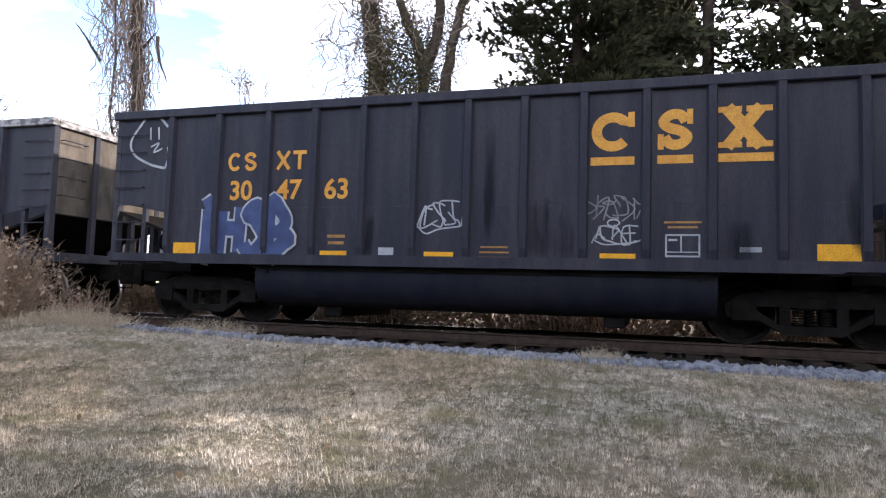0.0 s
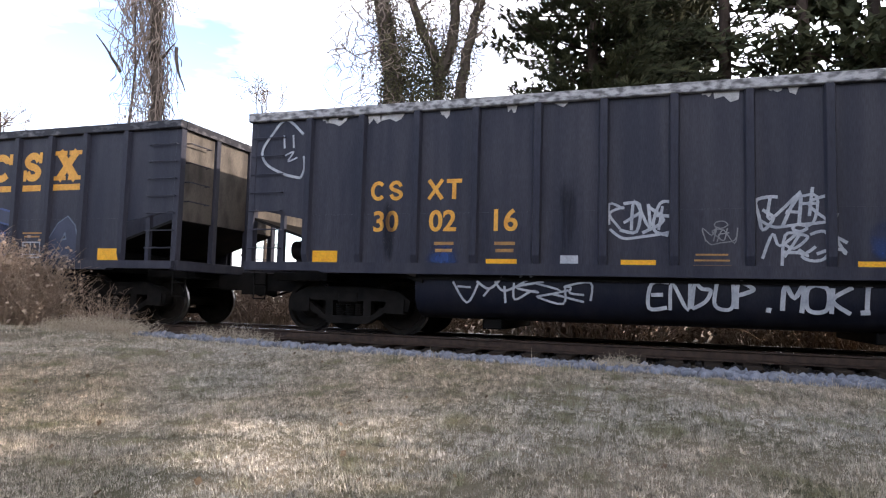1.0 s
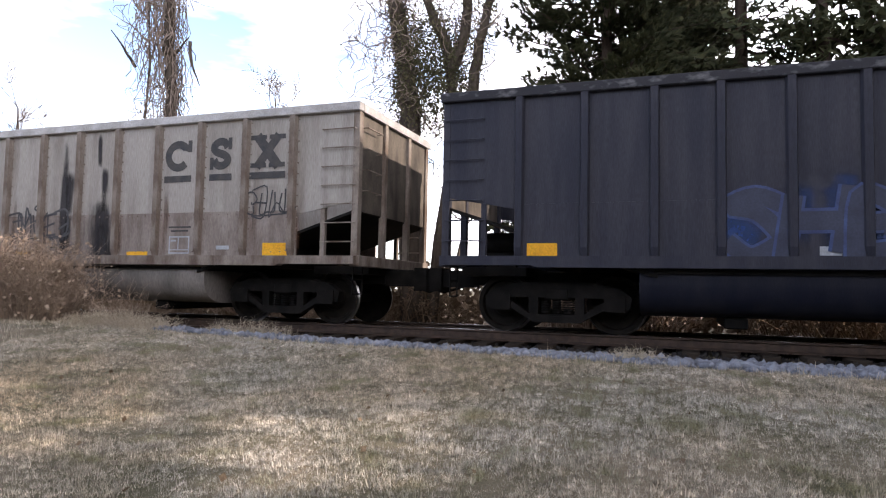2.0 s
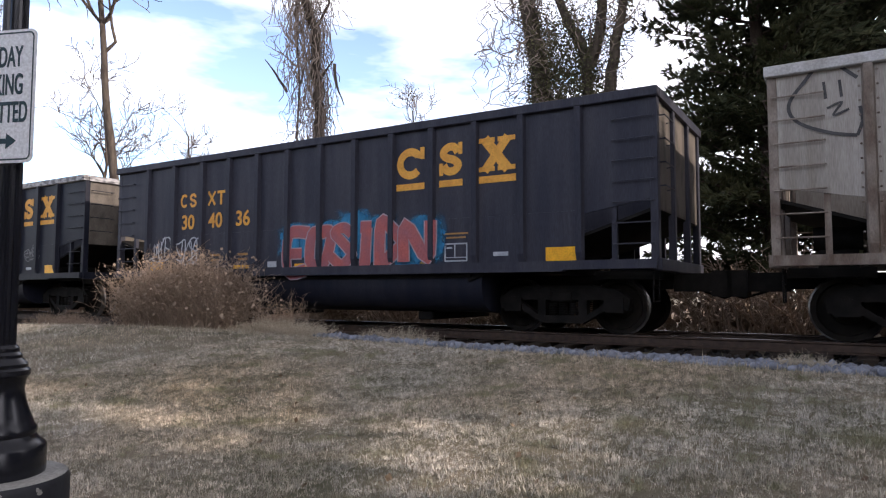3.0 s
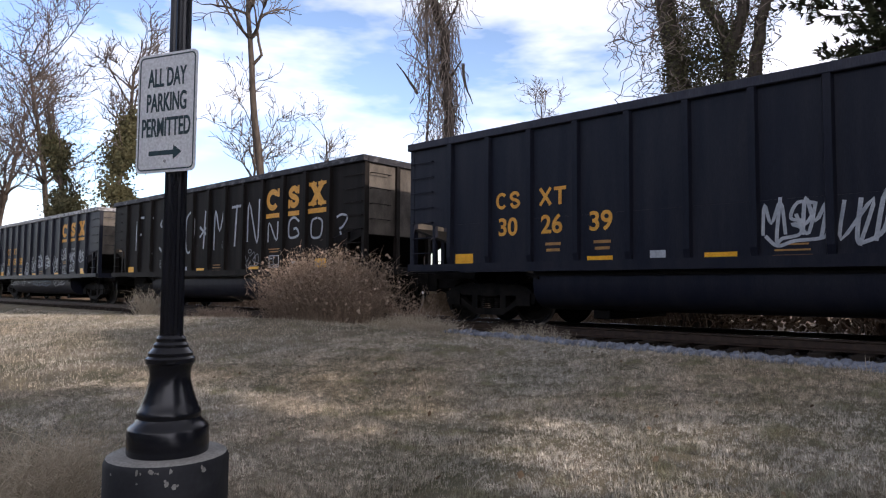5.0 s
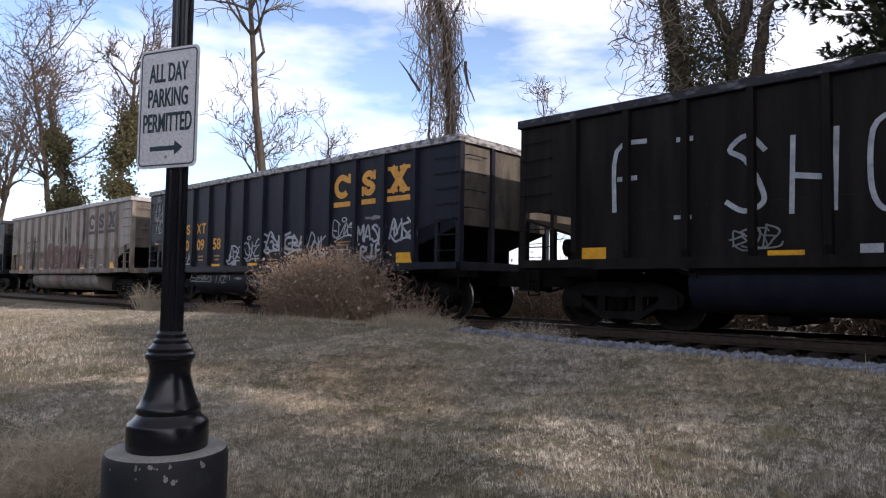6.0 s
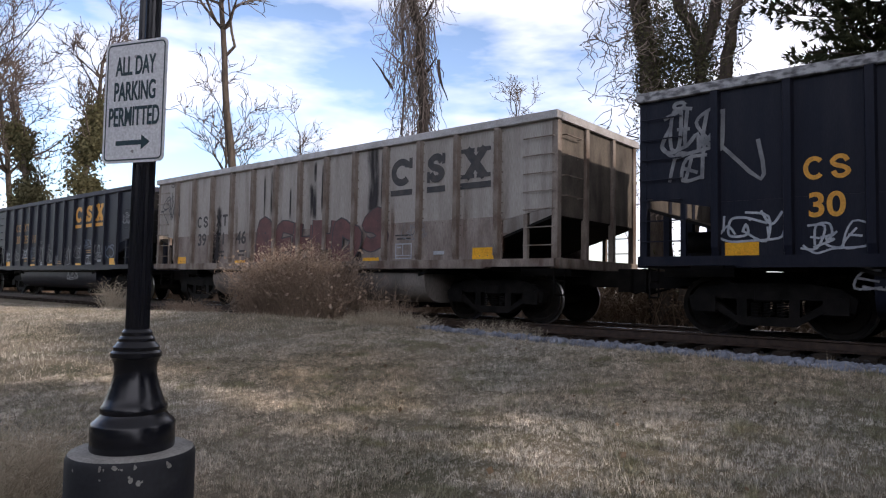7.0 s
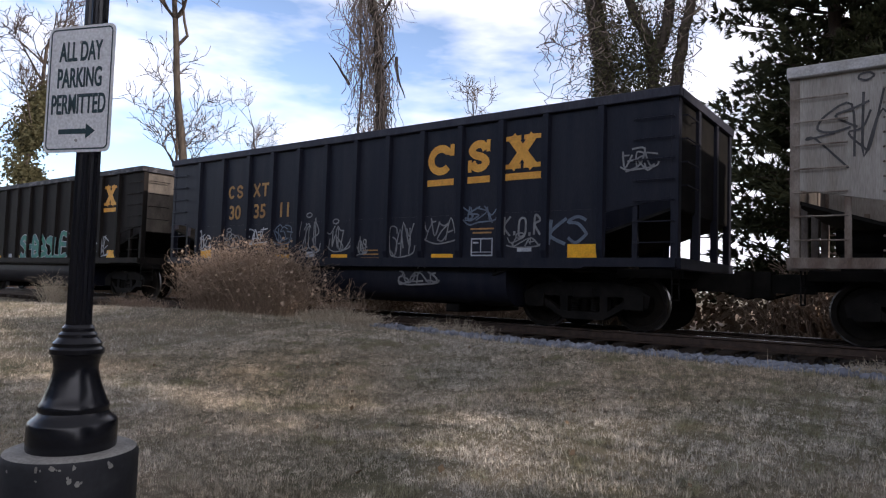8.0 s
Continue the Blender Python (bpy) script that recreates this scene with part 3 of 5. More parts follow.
def make_car(kind, size):
    """One open-topped hopper car, rear end at x = 0, rail top at z = 0."""
    white = kind == "white"
    L, RIB0, BAY = size
    body, chord = (WHITE, WHITE_CHORD) if white else (PAINT, CHORD)
    # the belly gets a darker colour than the sides
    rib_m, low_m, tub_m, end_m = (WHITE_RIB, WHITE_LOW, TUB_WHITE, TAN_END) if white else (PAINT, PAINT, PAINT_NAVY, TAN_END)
    c = thing("hopper_car", "long open-topped coal hopper car", "railway car", "cars of the coal train")
    SEAM = 1.98
    for s in (-1, 1):
        y0, y1 = (-HALF, -HALF + 0.03) if s < 0 else (HALF - 0.03, HALF)
        upper = [(0.0, TOP - 0.1), (0.0, 2.12), (RIB0, SEAM - 0.08), (RIB0, SEAM), (L - RIB0, SEAM), (L - RIB0, SEAM - 0.08), (L, 2.12), (L, TOP - 0.1)]
        part("side_sheet", prism(upper, y0, y1), body, c)
        low = [(RIB0, SEAM - 0.002), (RIB0, SILL + 0.12), (L - RIB0, SILL + 0.12), (L - RIB0, SEAM - 0.002)]
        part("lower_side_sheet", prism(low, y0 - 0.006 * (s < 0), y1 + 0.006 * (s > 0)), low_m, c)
        part("top_chord", box(-0.05, L + 0.05, s * HALF - 0.085 if s < 0 else HALF - 0.075, s * HALF + 0.075 if s < 0 else HALF + 0.085, TOP - 0.15, TOP, 0.012), chord, c)
        sill = prism([(0, SILL + 0.03), (0, SILL + 0.17), (L, SILL + 0.17), (L, SILL + 0.03), (L - 1.45, SILL + 0.03), (L - 1.5, SILL), (1.5, SILL), (1.45, SILL + 0.03)], s * HALF - 0.09, s * HALF + 0.09)
        part("side_sill", sill, rib_m if white else body, c)
    # ribs: tapered hat sections
    bm = bmesh.new()
    prof = [(-0.075, 0.0), (-0.05, -0.085), (0.05, -0.085), (0.075, 0.0)]
    a = [bm.verts.new((x, y, TOP - 0.15)) for x, y in prof]
    b = [bm.verts.new((x, y, SILL + 0.30)) for x, y in prof]
    d = [bm.verts.new((x * 0.9, y * 0.25, SILL + 0.10)) for x, y in prof]
    for p, q in ((a, b), (b, d)):
        for i in range(3):
            bm.faces.new((p[i], p[i + 1], q[i + 1], q[i]))
    bmesh.ops.recalc_face_normals(bm, faces=bm.faces[:])
    rib = part("rib", bm, rib_m, c)
    rib.matrix_basis = pose(RIB0, -HALF, 0)
    for s in (-1, 1):
        for i in range(13):
            if s > 0 or i:
                share(rib, pose(bay(size, i), s * HALF, 0, 0, 0, 0 if s < 0 else 180))
    if white:
        bm = bmesh.new()
        for i in range(13):
            for dx in (-0.1, 0.1):
                for k in range(13):
                    bmesh.ops.create_cone(bm, cap_ends=True, segments=5, radius1=0.017, radius2=0.011, depth=0.016, matrix=Matrix.Translation((bay(size, i) + dx, -HALF - 0.014, 1.28 + 0.19 * k)) @ Matrix.Rotation(radians(90), 4, "X"))
        for i in range(62):
            for z in (SEAM - 0.05, SILL + 0.24):
                bmesh.ops.create_cone(bm, cap_ends=True, segments=5, radius1=0.015, radius2=0.010, depth=0.016, matrix=Matrix.Translation((RIB0 + 0.12 + i * 0.187, -HALF - 0.014, z)) @ Matrix.Rotation(radians(90), 4, "X"))
        tagged(part("riveting", bm, WHITE_RIB, c, "rows of rusty rivet heads"), kind="stuff")
    # ends: upright upper sheet, slope sheet under it, posts, sill, irons
    for e in (0, 1):
        X = lambda v: v if e == 0 else L - v
        x0, x1 = sorted((X(0.02), X(0.05)))
        part("end_sheet", box(x0, x1, -HALF + 0.03, HALF - 0.03, 1.95, TOP - 0.1), end_m, c, "dusty weathered end sheet")
        part("end_chord", box(min(X(-0.05), X(0.10)), max(X(-0.05), X(0.10)), -HALF + 0.08, HALF - 0.08, TOP - 0.15, TOP - 0.004), chord, c)
        bm = bmesh.new()
        pts = [(X(0.03), 1.98), (X(3.25), 0.92), (X(3.25), 0.87), (X(0.03), 1.93)]
        q = [[bm.verts.new((px, y, pz)) for px, pz in pts] for y in (-HALF + 0.031, HALF - 0.031)]
        bm.faces.new(q[0])
        bm.faces.new(q[1][::-1])
        for i in range(4):
            bm.faces.new((q[0][i], q[1][i], q[1][(i + 1) % 4], q[0][(i + 1) % 4]))
        bmesh.ops.recalc_face_normals(bm, faces=bm.faces[:])
        part("slope_sheet", bm, INSIDE, c, "near-black sloping floor sheet")
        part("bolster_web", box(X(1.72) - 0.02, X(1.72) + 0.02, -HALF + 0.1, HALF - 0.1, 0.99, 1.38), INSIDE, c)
        for y in (-HALF + 0.06, HALF - 0.06):
            part("corner_post", box(min(X(-0.02), X(0.10)), max(X(-0.02), X(0.10)), y - 0.07, y + 0.07, SILL + 0.16, TOP - 0.15, 0.008), rib_m, c)
            part("ladder_post", box(min(X(0.62), X(0.70)), max(X(0.62), X(0.70)), y - 0.04, y + 0.04, SILL + 0.16, 2.08), rib_m, c)
            for k in range(7):
                z = 1.42 + 0.32 * k
                g = Geo()
                yy = y - 0.12 if y < 0 else y + 0.12
                xa, xb = X(0.04), X(0.66)
                g.tube([Vector((xa, y, z)), Vector((xa, yy, z)), Vector((xb, yy, z)), Vector((xb, y, z))], [0.012] * 4, 5)
                link("grab_iron", g.mesh("grab_iron"), rib_m, c)
        for y in (-0.55, 0.55):
            part("end_post", box(min(X(-0.04), X(0.07)), max(X(-0.04), X(0.07)), y - 0.06, y + 0.06, SILL + 0.16, TOP - 0.15, 0.008), rib_m, c)
        for k in range(4):
            z, g = 2.30 + 0.36 * k, Geo()
            g.tube([Vector((X(0.02), -1.42, z)), Vector((X(-0.09), -1.42, z)), Vector((X(-0.09), -0.85, z)), Vector((X(0.02), -0.85, z))], [0.012] * 4, 5)
            link("grab_iron", g.mesh("grab_iron"), rib_m, c)
        part("end_sill", box(min(X(-0.06), X(0.12)), max(X(-0.06), X(0.12)), -HALF, HALF, SILL + 0.0, SILL + 0.18, 0.01), rib_m, c)
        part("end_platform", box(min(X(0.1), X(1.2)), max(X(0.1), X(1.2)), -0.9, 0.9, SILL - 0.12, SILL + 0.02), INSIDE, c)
        bm = bmesh.new()
        add_box(bm, min(X(-0.55), X(0.1)), max(X(-0.55), X(0.1)), -0.17, 0.17, 0.70, 1.00)
        add_box(bm, min(X(-0.80), X(-0.50)), max(X(-0.80), X(-0.50)), -0.24, 0.20, 0.62, 1.04)
        add_box(bm, min(X(-0.84), X(-0.78)), max(X(-0.84), X(-0.78)), 0.04, 0.22, 0.64, 1.03)
        part("coupler", bm, TRUCKM, c, "greasy knuckle coupler")
        g = Geo()
        g.tube([Vector((X(0.0), 0.35, 0.85)), Vector((X(-0.3), 0.33, 0.70)), Vector((X(-0.62), 0.25, 0.60)), Vector((X(-0.79), 0.18, 0.66))], [0.024] * 4, 6)
        link("air_hose", g.mesh("air_hose"), INSIDE, c)
        g = Geo()
        for y in (-1.5, -1.15):
            g.tube([Vector((X(0.1), y, SILL)), Vector((X(0.1), y, 0.55))], [0.014] * 2, 5)
        g.tube([Vector((X(0.1), -1.5, 0.55)), Vector((X(0.1), -1.15, 0.55))], [0.014] * 2, 5)
        g.tube([Vector((X(0.1), -1.5, 0.8)), Vector((X(0.1), -1.15, 0.8))], [0.014] * 2, 5)
        link("step", g.mesh("step"), TRUCKM, c)
    # brake gear seen through the open end
    bm = bmesh.new()
    bmesh.ops.create_cone(bm, cap_ends=True, segments=16, radius1=0.17, radius2=0.17, depth=0.6, matrix=Matrix.Translation((0.75, -0.75, 1.45)) @ Matrix.Rotation(radians(90), 4, "Y"))
    add_box(bm, 0.5, 1.0, -0.8, -0.7, 1.0, 1.3)
    smooth(part("brake_cylinder", bm, TRUCKM, c))
    # the belly between the trucks
    bm = bmesh.new()
    prof = [(-HALF + 0.09, SILL + 0.02), (-HALF + 0.07, 0.80), (-HALF + 0.10, 0.62), (-HALF + 0.20, 0.46), (-HALF + 0.38, 0.36), (-HALF + 0.65, 0.32), (HALF - 0.65, 0.32), (HALF - 0.38, 0.36), (HALF - 0.20, 0.46), (HALF - 0.10, 0.62), (HALF - 0.07, 0.80), (HALF - 0.09, SILL + 0.02)]
    a = [bm.verts.new((RIB0 + 2 * BAY, y, z)) for y, z in prof]
    b = [bm.verts.new((L - RIB0 - 2 * BAY, y, z)) for y, z in prof]
    for i in range(len(prof) - 1):
        bm.faces.new((a[i], b[i], b[i + 1], a[i + 1]))
    bm.faces.new(a)
    bm.faces.new(b[::-1])
    bmesh.ops.recalc_face_normals(bm, faces=bm.faces[:])
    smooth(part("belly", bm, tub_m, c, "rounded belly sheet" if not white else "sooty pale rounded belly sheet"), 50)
    for x in (4.3, L - 4.4):
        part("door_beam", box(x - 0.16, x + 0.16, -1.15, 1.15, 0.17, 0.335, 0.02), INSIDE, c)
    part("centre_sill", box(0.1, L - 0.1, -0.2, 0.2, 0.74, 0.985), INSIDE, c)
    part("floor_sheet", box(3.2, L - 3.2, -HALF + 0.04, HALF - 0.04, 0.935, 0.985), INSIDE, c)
    for x in (1.72, L - 1.72):
        make_truck(c, x)
    return c


def on_side(points, depth, parent, name, mat, label=""):
    """A painted flat shape on the near side, outline in x and z."""
    return part(name, prism(points, -depth - 0.002, -depth), mat, parent, label)


SIDE = HALF + 0.004


def plate(parent, x, z, w, h, mat, name="reflector", label="", y=SIDE + 0.006):
    return on_side([(x - w / 2, z - h / 2), (x + w / 2, z - h / 2), (x + w / 2, z + h / 2), (x - w / 2, z + h / 2)], y, parent, name, mat, label)


def strokes(g, lines, x, z, w, h, t, y):
    """Heavy flat strokes; each line is points in a box from -1 to 1, with a thickness factor."""
    for k, (pts, f) in enumerate(lines):
        ribbon(g, [(x + a * w / 2, z + b * h / 2) for a, b in pts], t * f, y - 0.0005 * k)


def ring(c, x, z, w, h, mat, name="emblem", slab=True):
    """A heavy horseshoe open to one side, the first emblem shape."""
    g, t = Geo(), (0.255 if slab else 0.19) * h
    a, b = 1 - t / w, 1 - t / h
    arc = [(a * math.cos(radians(42 + 276 * i / 22)), b * math.sin(radians(42 + 276 * i / 22))) for i in range(23)]
    lines = [(arc, 1.0)]
    if slab:
        lines += [([(0.88, 0.98), (0.88, 0.22)], 0.62), ([(0.5, b * 0.72), (0.92, 0.42)], 0.8)]
    strokes(g, lines, x, z, w, h, t, -SIDE - 0.0055)
    return link(name, g.mesh(name), mat, c)


def stack(c, x, z, w, h, mat, name="emblem", slab=True):
    """A double bend, the second shape."""
    g, t = Geo(), (0.25 if slab else 0.19) * h
    a, b = 1 - t / w, 1 - t / h
    bend = curve([(a * 0.88, b * 0.50), (a * 0.45, b * 0.95), (-a * 0.35, b * 0.98), (-a * 0.98, b * 0.55), (-a * 0.55, b * 0.14), (a * 0.45, -b * 0.12), (a * 0.98, -b * 0.55), (a * 0.4, -b * 0.98), (-a * 0.45, -b * 0.95), (-a * 0.9, -b * 0.48)], 4)
    lines = [(bend, 1.0)]
    if slab:
        lines += [([(0.84, 0.99), (0.84, 0.24)], 0.55), ([(-0.84, -0.99), (-0.84, -0.22)], 0.55)]
    strokes(g, lines, x, z, w, h, t, -SIDE - 0.0055)
    return link(name, g.mesh(name), mat, c)


def waist(c, x, z, w, h, mat, name="emblem", slab=True):
    """Two crossed bars, with feet on the large mark, the third shape."""
    g, t = Geo(), (0.31 if slab else 0.2) * h
    e = 0.62 if slab else 0.84
    lines = [([(-e, 0.97), (e, -0.97)], 1.0), ([(e, 0.97), (-e, -0.97)], 0.9)]
    if slab:
        lines += [([(-1, s * 0.86), (-0.08, s * 0.86)], 0.46) for s in (1, -1)] + [([(0.08, s * 0.86), (1, s * 0.86)], 0.46) for s in (1, -1)]
    strokes(g, lines, x, z, w, h, t, -SIDE - 0.0055)
    return link(name, g.mesh(name), mat, c)


def emblem(c, mat, base, size):
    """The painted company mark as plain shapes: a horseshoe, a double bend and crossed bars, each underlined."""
    L, RIB0, BAY = size
    z = 3.04
    xs = (bay(size, base + 0.46), bay(size, base + 1.44), bay(size, base + 2.46))
    ring(c, xs[0], z, 0.60, 0.58, mat)
    stack(c, xs[1], z, 0.47, 0.58, mat)
    waist(c, xs[2], z, 0.72, 0.58, mat)
    for x, w in zip(xs, (0.62, 0.48, 0.74)):
        plate(c, x, z - 0.43, w, 0.12, mat, "emblem", y=SIDE + 0.005)


def text_mesh(name, body, size, mat, parent, m, squeeze=1.0, heavy=0.0, label=""):
    cu = bpy.data.curves.new("lettering", "FONT")
    cu.body, cu.size, cu.align_x, cu.align_y, cu.extrude, cu.offset = body, size, "CENTER", "CENTER", 0.0015, heavy
    tmp = bpy.data.objects.new("lettering", cu)
    me = bpy.data.meshes.new_from_object(tmp)
    bpy.data.objects.remove(tmp)
    bpy.data.curves.remove(cu)
    me.transform(m @ Matrix.Diagonal((squeeze, 1, 1, 1)))
    return link(name, me, mat, parent, label)


UPRIGHT = Matrix.Rotation(radians(90), 4, "X")


def numbers(c, groups, mat, size, z, dim):
    L, RIB0, BAY = size
    for i, g in enumerate(groups):
        if g:
            text_mesh("car_number", g, 0.46, mat, c, Matrix.Translation((bay(size, 1.47 + i), -SIDE - 0.006, z)) @ UPRIGHT, 1.0, 0.010)
    # reporting marks above the number, as plain blocks
    x, zz = bay(size, 1.47), z + 0.52
    ring(c, x - 0.14, zz, 0.27, 0.32, mat, "reporting_mark", False)
    stack(c, x + 0.17, zz, 0.25, 0.32, mat, "reporting_mark", False)
    x = bay(size, 2.47)
    waist(c, x - 0.13, zz, 0.27, 0.32, mat, "reporting_mark", False)
    plate(c, x + 0.18, zz - 0.02, 0.066, 0.28, mat, "reporting_mark")
    plate(c, x + 0.18, zz + 0.128, 0.25, 0.064, mat, "reporting_mark", y=SIDE + 0.0065)
    for i in (2, 3):
        for k in (0, 1):
            plate(c, bay(size, i + 0.5), 1.50 - 0.11 * k, 0.32 - 0.04 * k, 0.05, dim, "data_line")


def placards(c, mat, dim, base, size):
    L, RIB0, BAY = size
    plate(c, RIB0 + 0.36, 1.28, 0.46, 0.20, mat, "reflector", "yellow reflective plate")
    for i, h, w in ((3.45, 0.12, 0.48), (5.5, 0.12, 0.48), (8.56, 0.12, 0.5), (11.68, 0.24, 0.52)):
        plate(c, bay(size, i), 1.20 if h < 0.2 else 1.29, w, h, mat, "reflector", "yellow reflective plate")
    # framed data panel
    x, z = bay(size, 9.56), 1.38
    for dx, dz, w, h in ((0, 0.15, 0.46, 0.025), (0, -0.15, 0.46, 0.025), (-0.22, 0, 0.025, 0.3), (0.22, 0, 0.025, 0.3), (-0.02, 0.02, 0.02, 0.24), (0, -0.09, 0.44, 0.015), (-0.13, 0.08, 0.12, 0.03)):
        plate(c, x + dx, z + dz, w, h, SPRAY, "data_panel", y=SIDE + 0.006 + 0.0002 * (dx == 0) + 0.0004 * (h > 0.2))
    for dz, w in ((0.33, 0.5), (0.26, 0.4)):
        plate(c, x, z + dz, w, 0.03, dim, "data_line")
    plate(c, bay(size, 10.55), 1.33, 0.28, 0.07, SPRAY, "data_plate")
    plate(c, bay(size, 4.5), 1.26, 0.26, 0.12, SPRAY, "data_plate")
    for k in range(3):
        plate(c, bay(size, 6.5), 1.18 + 0.08 * k, 0.5 - 0.04 * k, 0.025, dim, "data_line")


def ribbon(g, pts, w, y):
    """A flat painted stroke along points in x and z, each step a hair further out so that crossings stay clean."""
    P = [Vector(p) for k, p in enumerate(pts) if k == 0 or (Vector(p) - Vector(pts[k - 1])).length > 1e-4]
    if len(P) < 2:
        return
    D = [(q - p).normalized() for p, q in zip(P, P[1:])]
    N = []
    for k in range(len(P)):
        d = (D[max(k - 1, 0)] + D[min(k, len(D) - 1)])
        d = d.normalized() if d.length > 1e-3 else D[min(k, len(D) - 1)]
        N.append(Vector((-d.y, d.x)) * w / 2)
    y -= 0.00004 * (len(g.f) % 60)
    for k in range(len(P) - 1):
        a, b, n, m = P[k], P[k + 1], N[k], N[k + 1]
        y0, y1 = y - 0.00008 * k, y - 0.00008 * (k + 1)
        g.quad(Vector((a.x + n.x, y0, a.y + n.y)), Vector((a.x - n.x, y0, a.y - n.y)), Vector((b.x - m.x, y1, b.y - m.y)), Vector((b.x + m.x, y1, b.y + m.y)))


def curve(ctrl, n=6):
    """A smooth run through control points."""
    out = []
    P = [ctrl[0], *ctrl, ctrl[-1]]
    for i in range(1, len(P) - 2):
        for k in range(n):
            t = k / n
            f = lambda j: 0.5 * (2 * P[i][j] + (P[i + 1][j] - P[i - 1][j]) * t + (2 * P[i - 1][j] - 5 * P[i][j] + 4 * P[i + 1][j] - P[i + 2][j]) * t * t + (3 * P[i][j] - P[i - 1][j] - 3 * P[i + 1][j] + P[i + 2][j]) * t ** 3)
            out.append((f(0), f(1)))
    return out + [ctrl[-1]]


LAYER = [0.0]
SIZES = {}


def fit_x(c, x):
    """A place along a car, given for ribs a metre apart, on that car's own ribs."""
    return bay(SIZES.get(c.name, LONG), x - 1.15)


# strokes of sprayed capitals on a grid five columns wide and seven rows high
CAPS = {"A": "00 26 40|12 32", "B": "00 06 25 34 23 03|23 42 31 00", "C": "45 26 05 01 20 41", "D": "00 06 25 44 32 00", "E": "46 06 00 40|03 33", "F": "46 06 00|03 33", "G": "45 26 05 01 20 41 33 23",
        "H": "00 06|03 43|46 40", "I": "16 36|26 20|10 30", "J": "06 46|26 21 10 01", "K": "00 06|46 03 40", "M": "00 06 23 46 40", "N": "00 06 40 46", "O": "26 05 01 20 41 45 26", "P": "00 06 35 34 03",
        "R": "00 06 35 34 03 40", "S": "45 26 05 24 42 41 20 01", "T": "06 46|26 20", "U": "06 01 20 41 46", "V": "06 20 46", "Y": "06 23 46|23 20", "?": "05 26 45 33 22 22|20 21", ".": "20 21", "*": "20 26|02 44|04 42", "-": "03 43|24 43 22"}


def lettering(g, word, x, z, w, h, stroke, y, r, slant=0.1, jitter=0.05, overlap=1.0, flip=False, round_off=True):
    """Sprayed capitals, each a little off its place."""
    cw = w / len(word)
    for i, ch in enumerate(word):
        if ch == " ":
            continue
        x0, z0 = x - w / 2 + cw * (i + 0.5), z + r.gauss(0, 0.04) * h
        m, tall = (-1 if flip and r.random() < 0.5 else 1), (-1 if flip and r.random() < 0.35 else 1)
        for line in CAPS[ch].split("|"):
            P = []
            for a in line.split():
                u, v = (int(a[0]) / 4 - 0.5) * m + r.gauss(0, jitter), (int(a[1]) / 6 - 0.5) * tall + r.gauss(0, jitter)
                P.append((x0 + (u * 0.82 * overlap + v * slant) * cw, z0 + v * h))
            ribbon(g, curve(P, 4) if round_off and len(P) > 2 else P, stroke * r.uniform(0.85, 1.1), y)


def layer(y):
    LAYER[0] = (LAYER[0] + 0.0004) % 0.004
    return -y - LAYER[0]


def painted(g, c, mat, label, name="graffiti_tag"):
    return tagged(link(name, g.mesh(name), mat, c, label), kind="stuff")


def words(c, text, x, z, w, h, mat, seed, stroke=0.045, label="sprayed capitals", y=SIDE + 0.010, jitter=0.05, slant=0.1):
    g = Geo()
    lettering(g, text, fit_x(c, x), z, w, h, stroke, layer(y), random.Random(seed), slant, jitter, 1.0)
    return painted(g, c, mat, label)


def tag(c, x, z, w, h, mat, seed, glyphs=5, stroke=0.035, label="scrawled spray-paint tag", under=True, y=SIDE + 0.010):
    """An unreadable sprayed scrawl: crowded hooks, loops and slashes with a flourish."""
    x = fit_x(c, x)
    r = random.Random(seed)
    g = Geo()
    yy = layer(y)
    pick = "".join(r.choice("SRNEKBYUMGA") for _ in range(glyphs))
    lettering(g, pick, x, z, w, h * r.uniform(0.8, 1.0), stroke * 0.85, yy, r, r.uniform(-0.1, 0.5), 0.12, 1.7, True)
    if under:
        ribbon(g, curve([(x - w * 0.52, z - h * 0.35), (x - w * 0.3, z - h * r.uniform(0.5, 0.75)), (x, z - h * r.uniform(0.48, 0.62)), (x + w * 0.5, z - h * 0.45), (x + w * 0.6, z - h * 0.2)]), stroke * 0.8, yy)
    if r.random() < 0.4:
        q = x + r.uniform(-0.2, 0.2) * w
        ribbon(g, curve([(q + 0.09 * math.cos(a), z + h * 0.68 + 0.05 * math.sin(a)) for a in (0, 1.2, 2.4, 3.6, 4.8, 6.2)]), stroke * 0.8, yy)
    return painted(g, c, mat, label)


def face_mark(c, x, z, mat):
    """A sprayed hood-shaped outline with two dashes and a squiggle."""
    x = fit_x(c, x)
    g = Geo()
    y = -SIDE - 0.010
    ribbon(g, curve([(x + 0.40, z + 0.28), (x + 0.05, z + 0.55), (x - 0.22, z + 0.30), (x - 0.40, z + 0.02), (x - 0.30, z - 0.22), (x + 0.05, z - 0.40), (x + 0.38, z - 0.48)]), 0.045, y)
    ribbon(g, curve([(x + 0.38, z - 0.48), (x + 0.44, z - 0.3), (x + 0.42, z - 0.1)]), 0.04, y)
    for dx in (0.02, 0.2):
        ribbon(g, [(x + dx, z + 0.28), (x + dx + 0.02, z + 0.05)], 0.035, y)
    ribbon(g, curve([(x + 0.05, z - 0.08), (x + 0.22, z - 0.02), (x + 0.12, z - 0.18), (x + 0.3, z - 0.12)]), 0.03, y)
    link("graffiti_tag", g.mesh("graffiti_tag"), mat, c, "simple sprayed outline drawing")


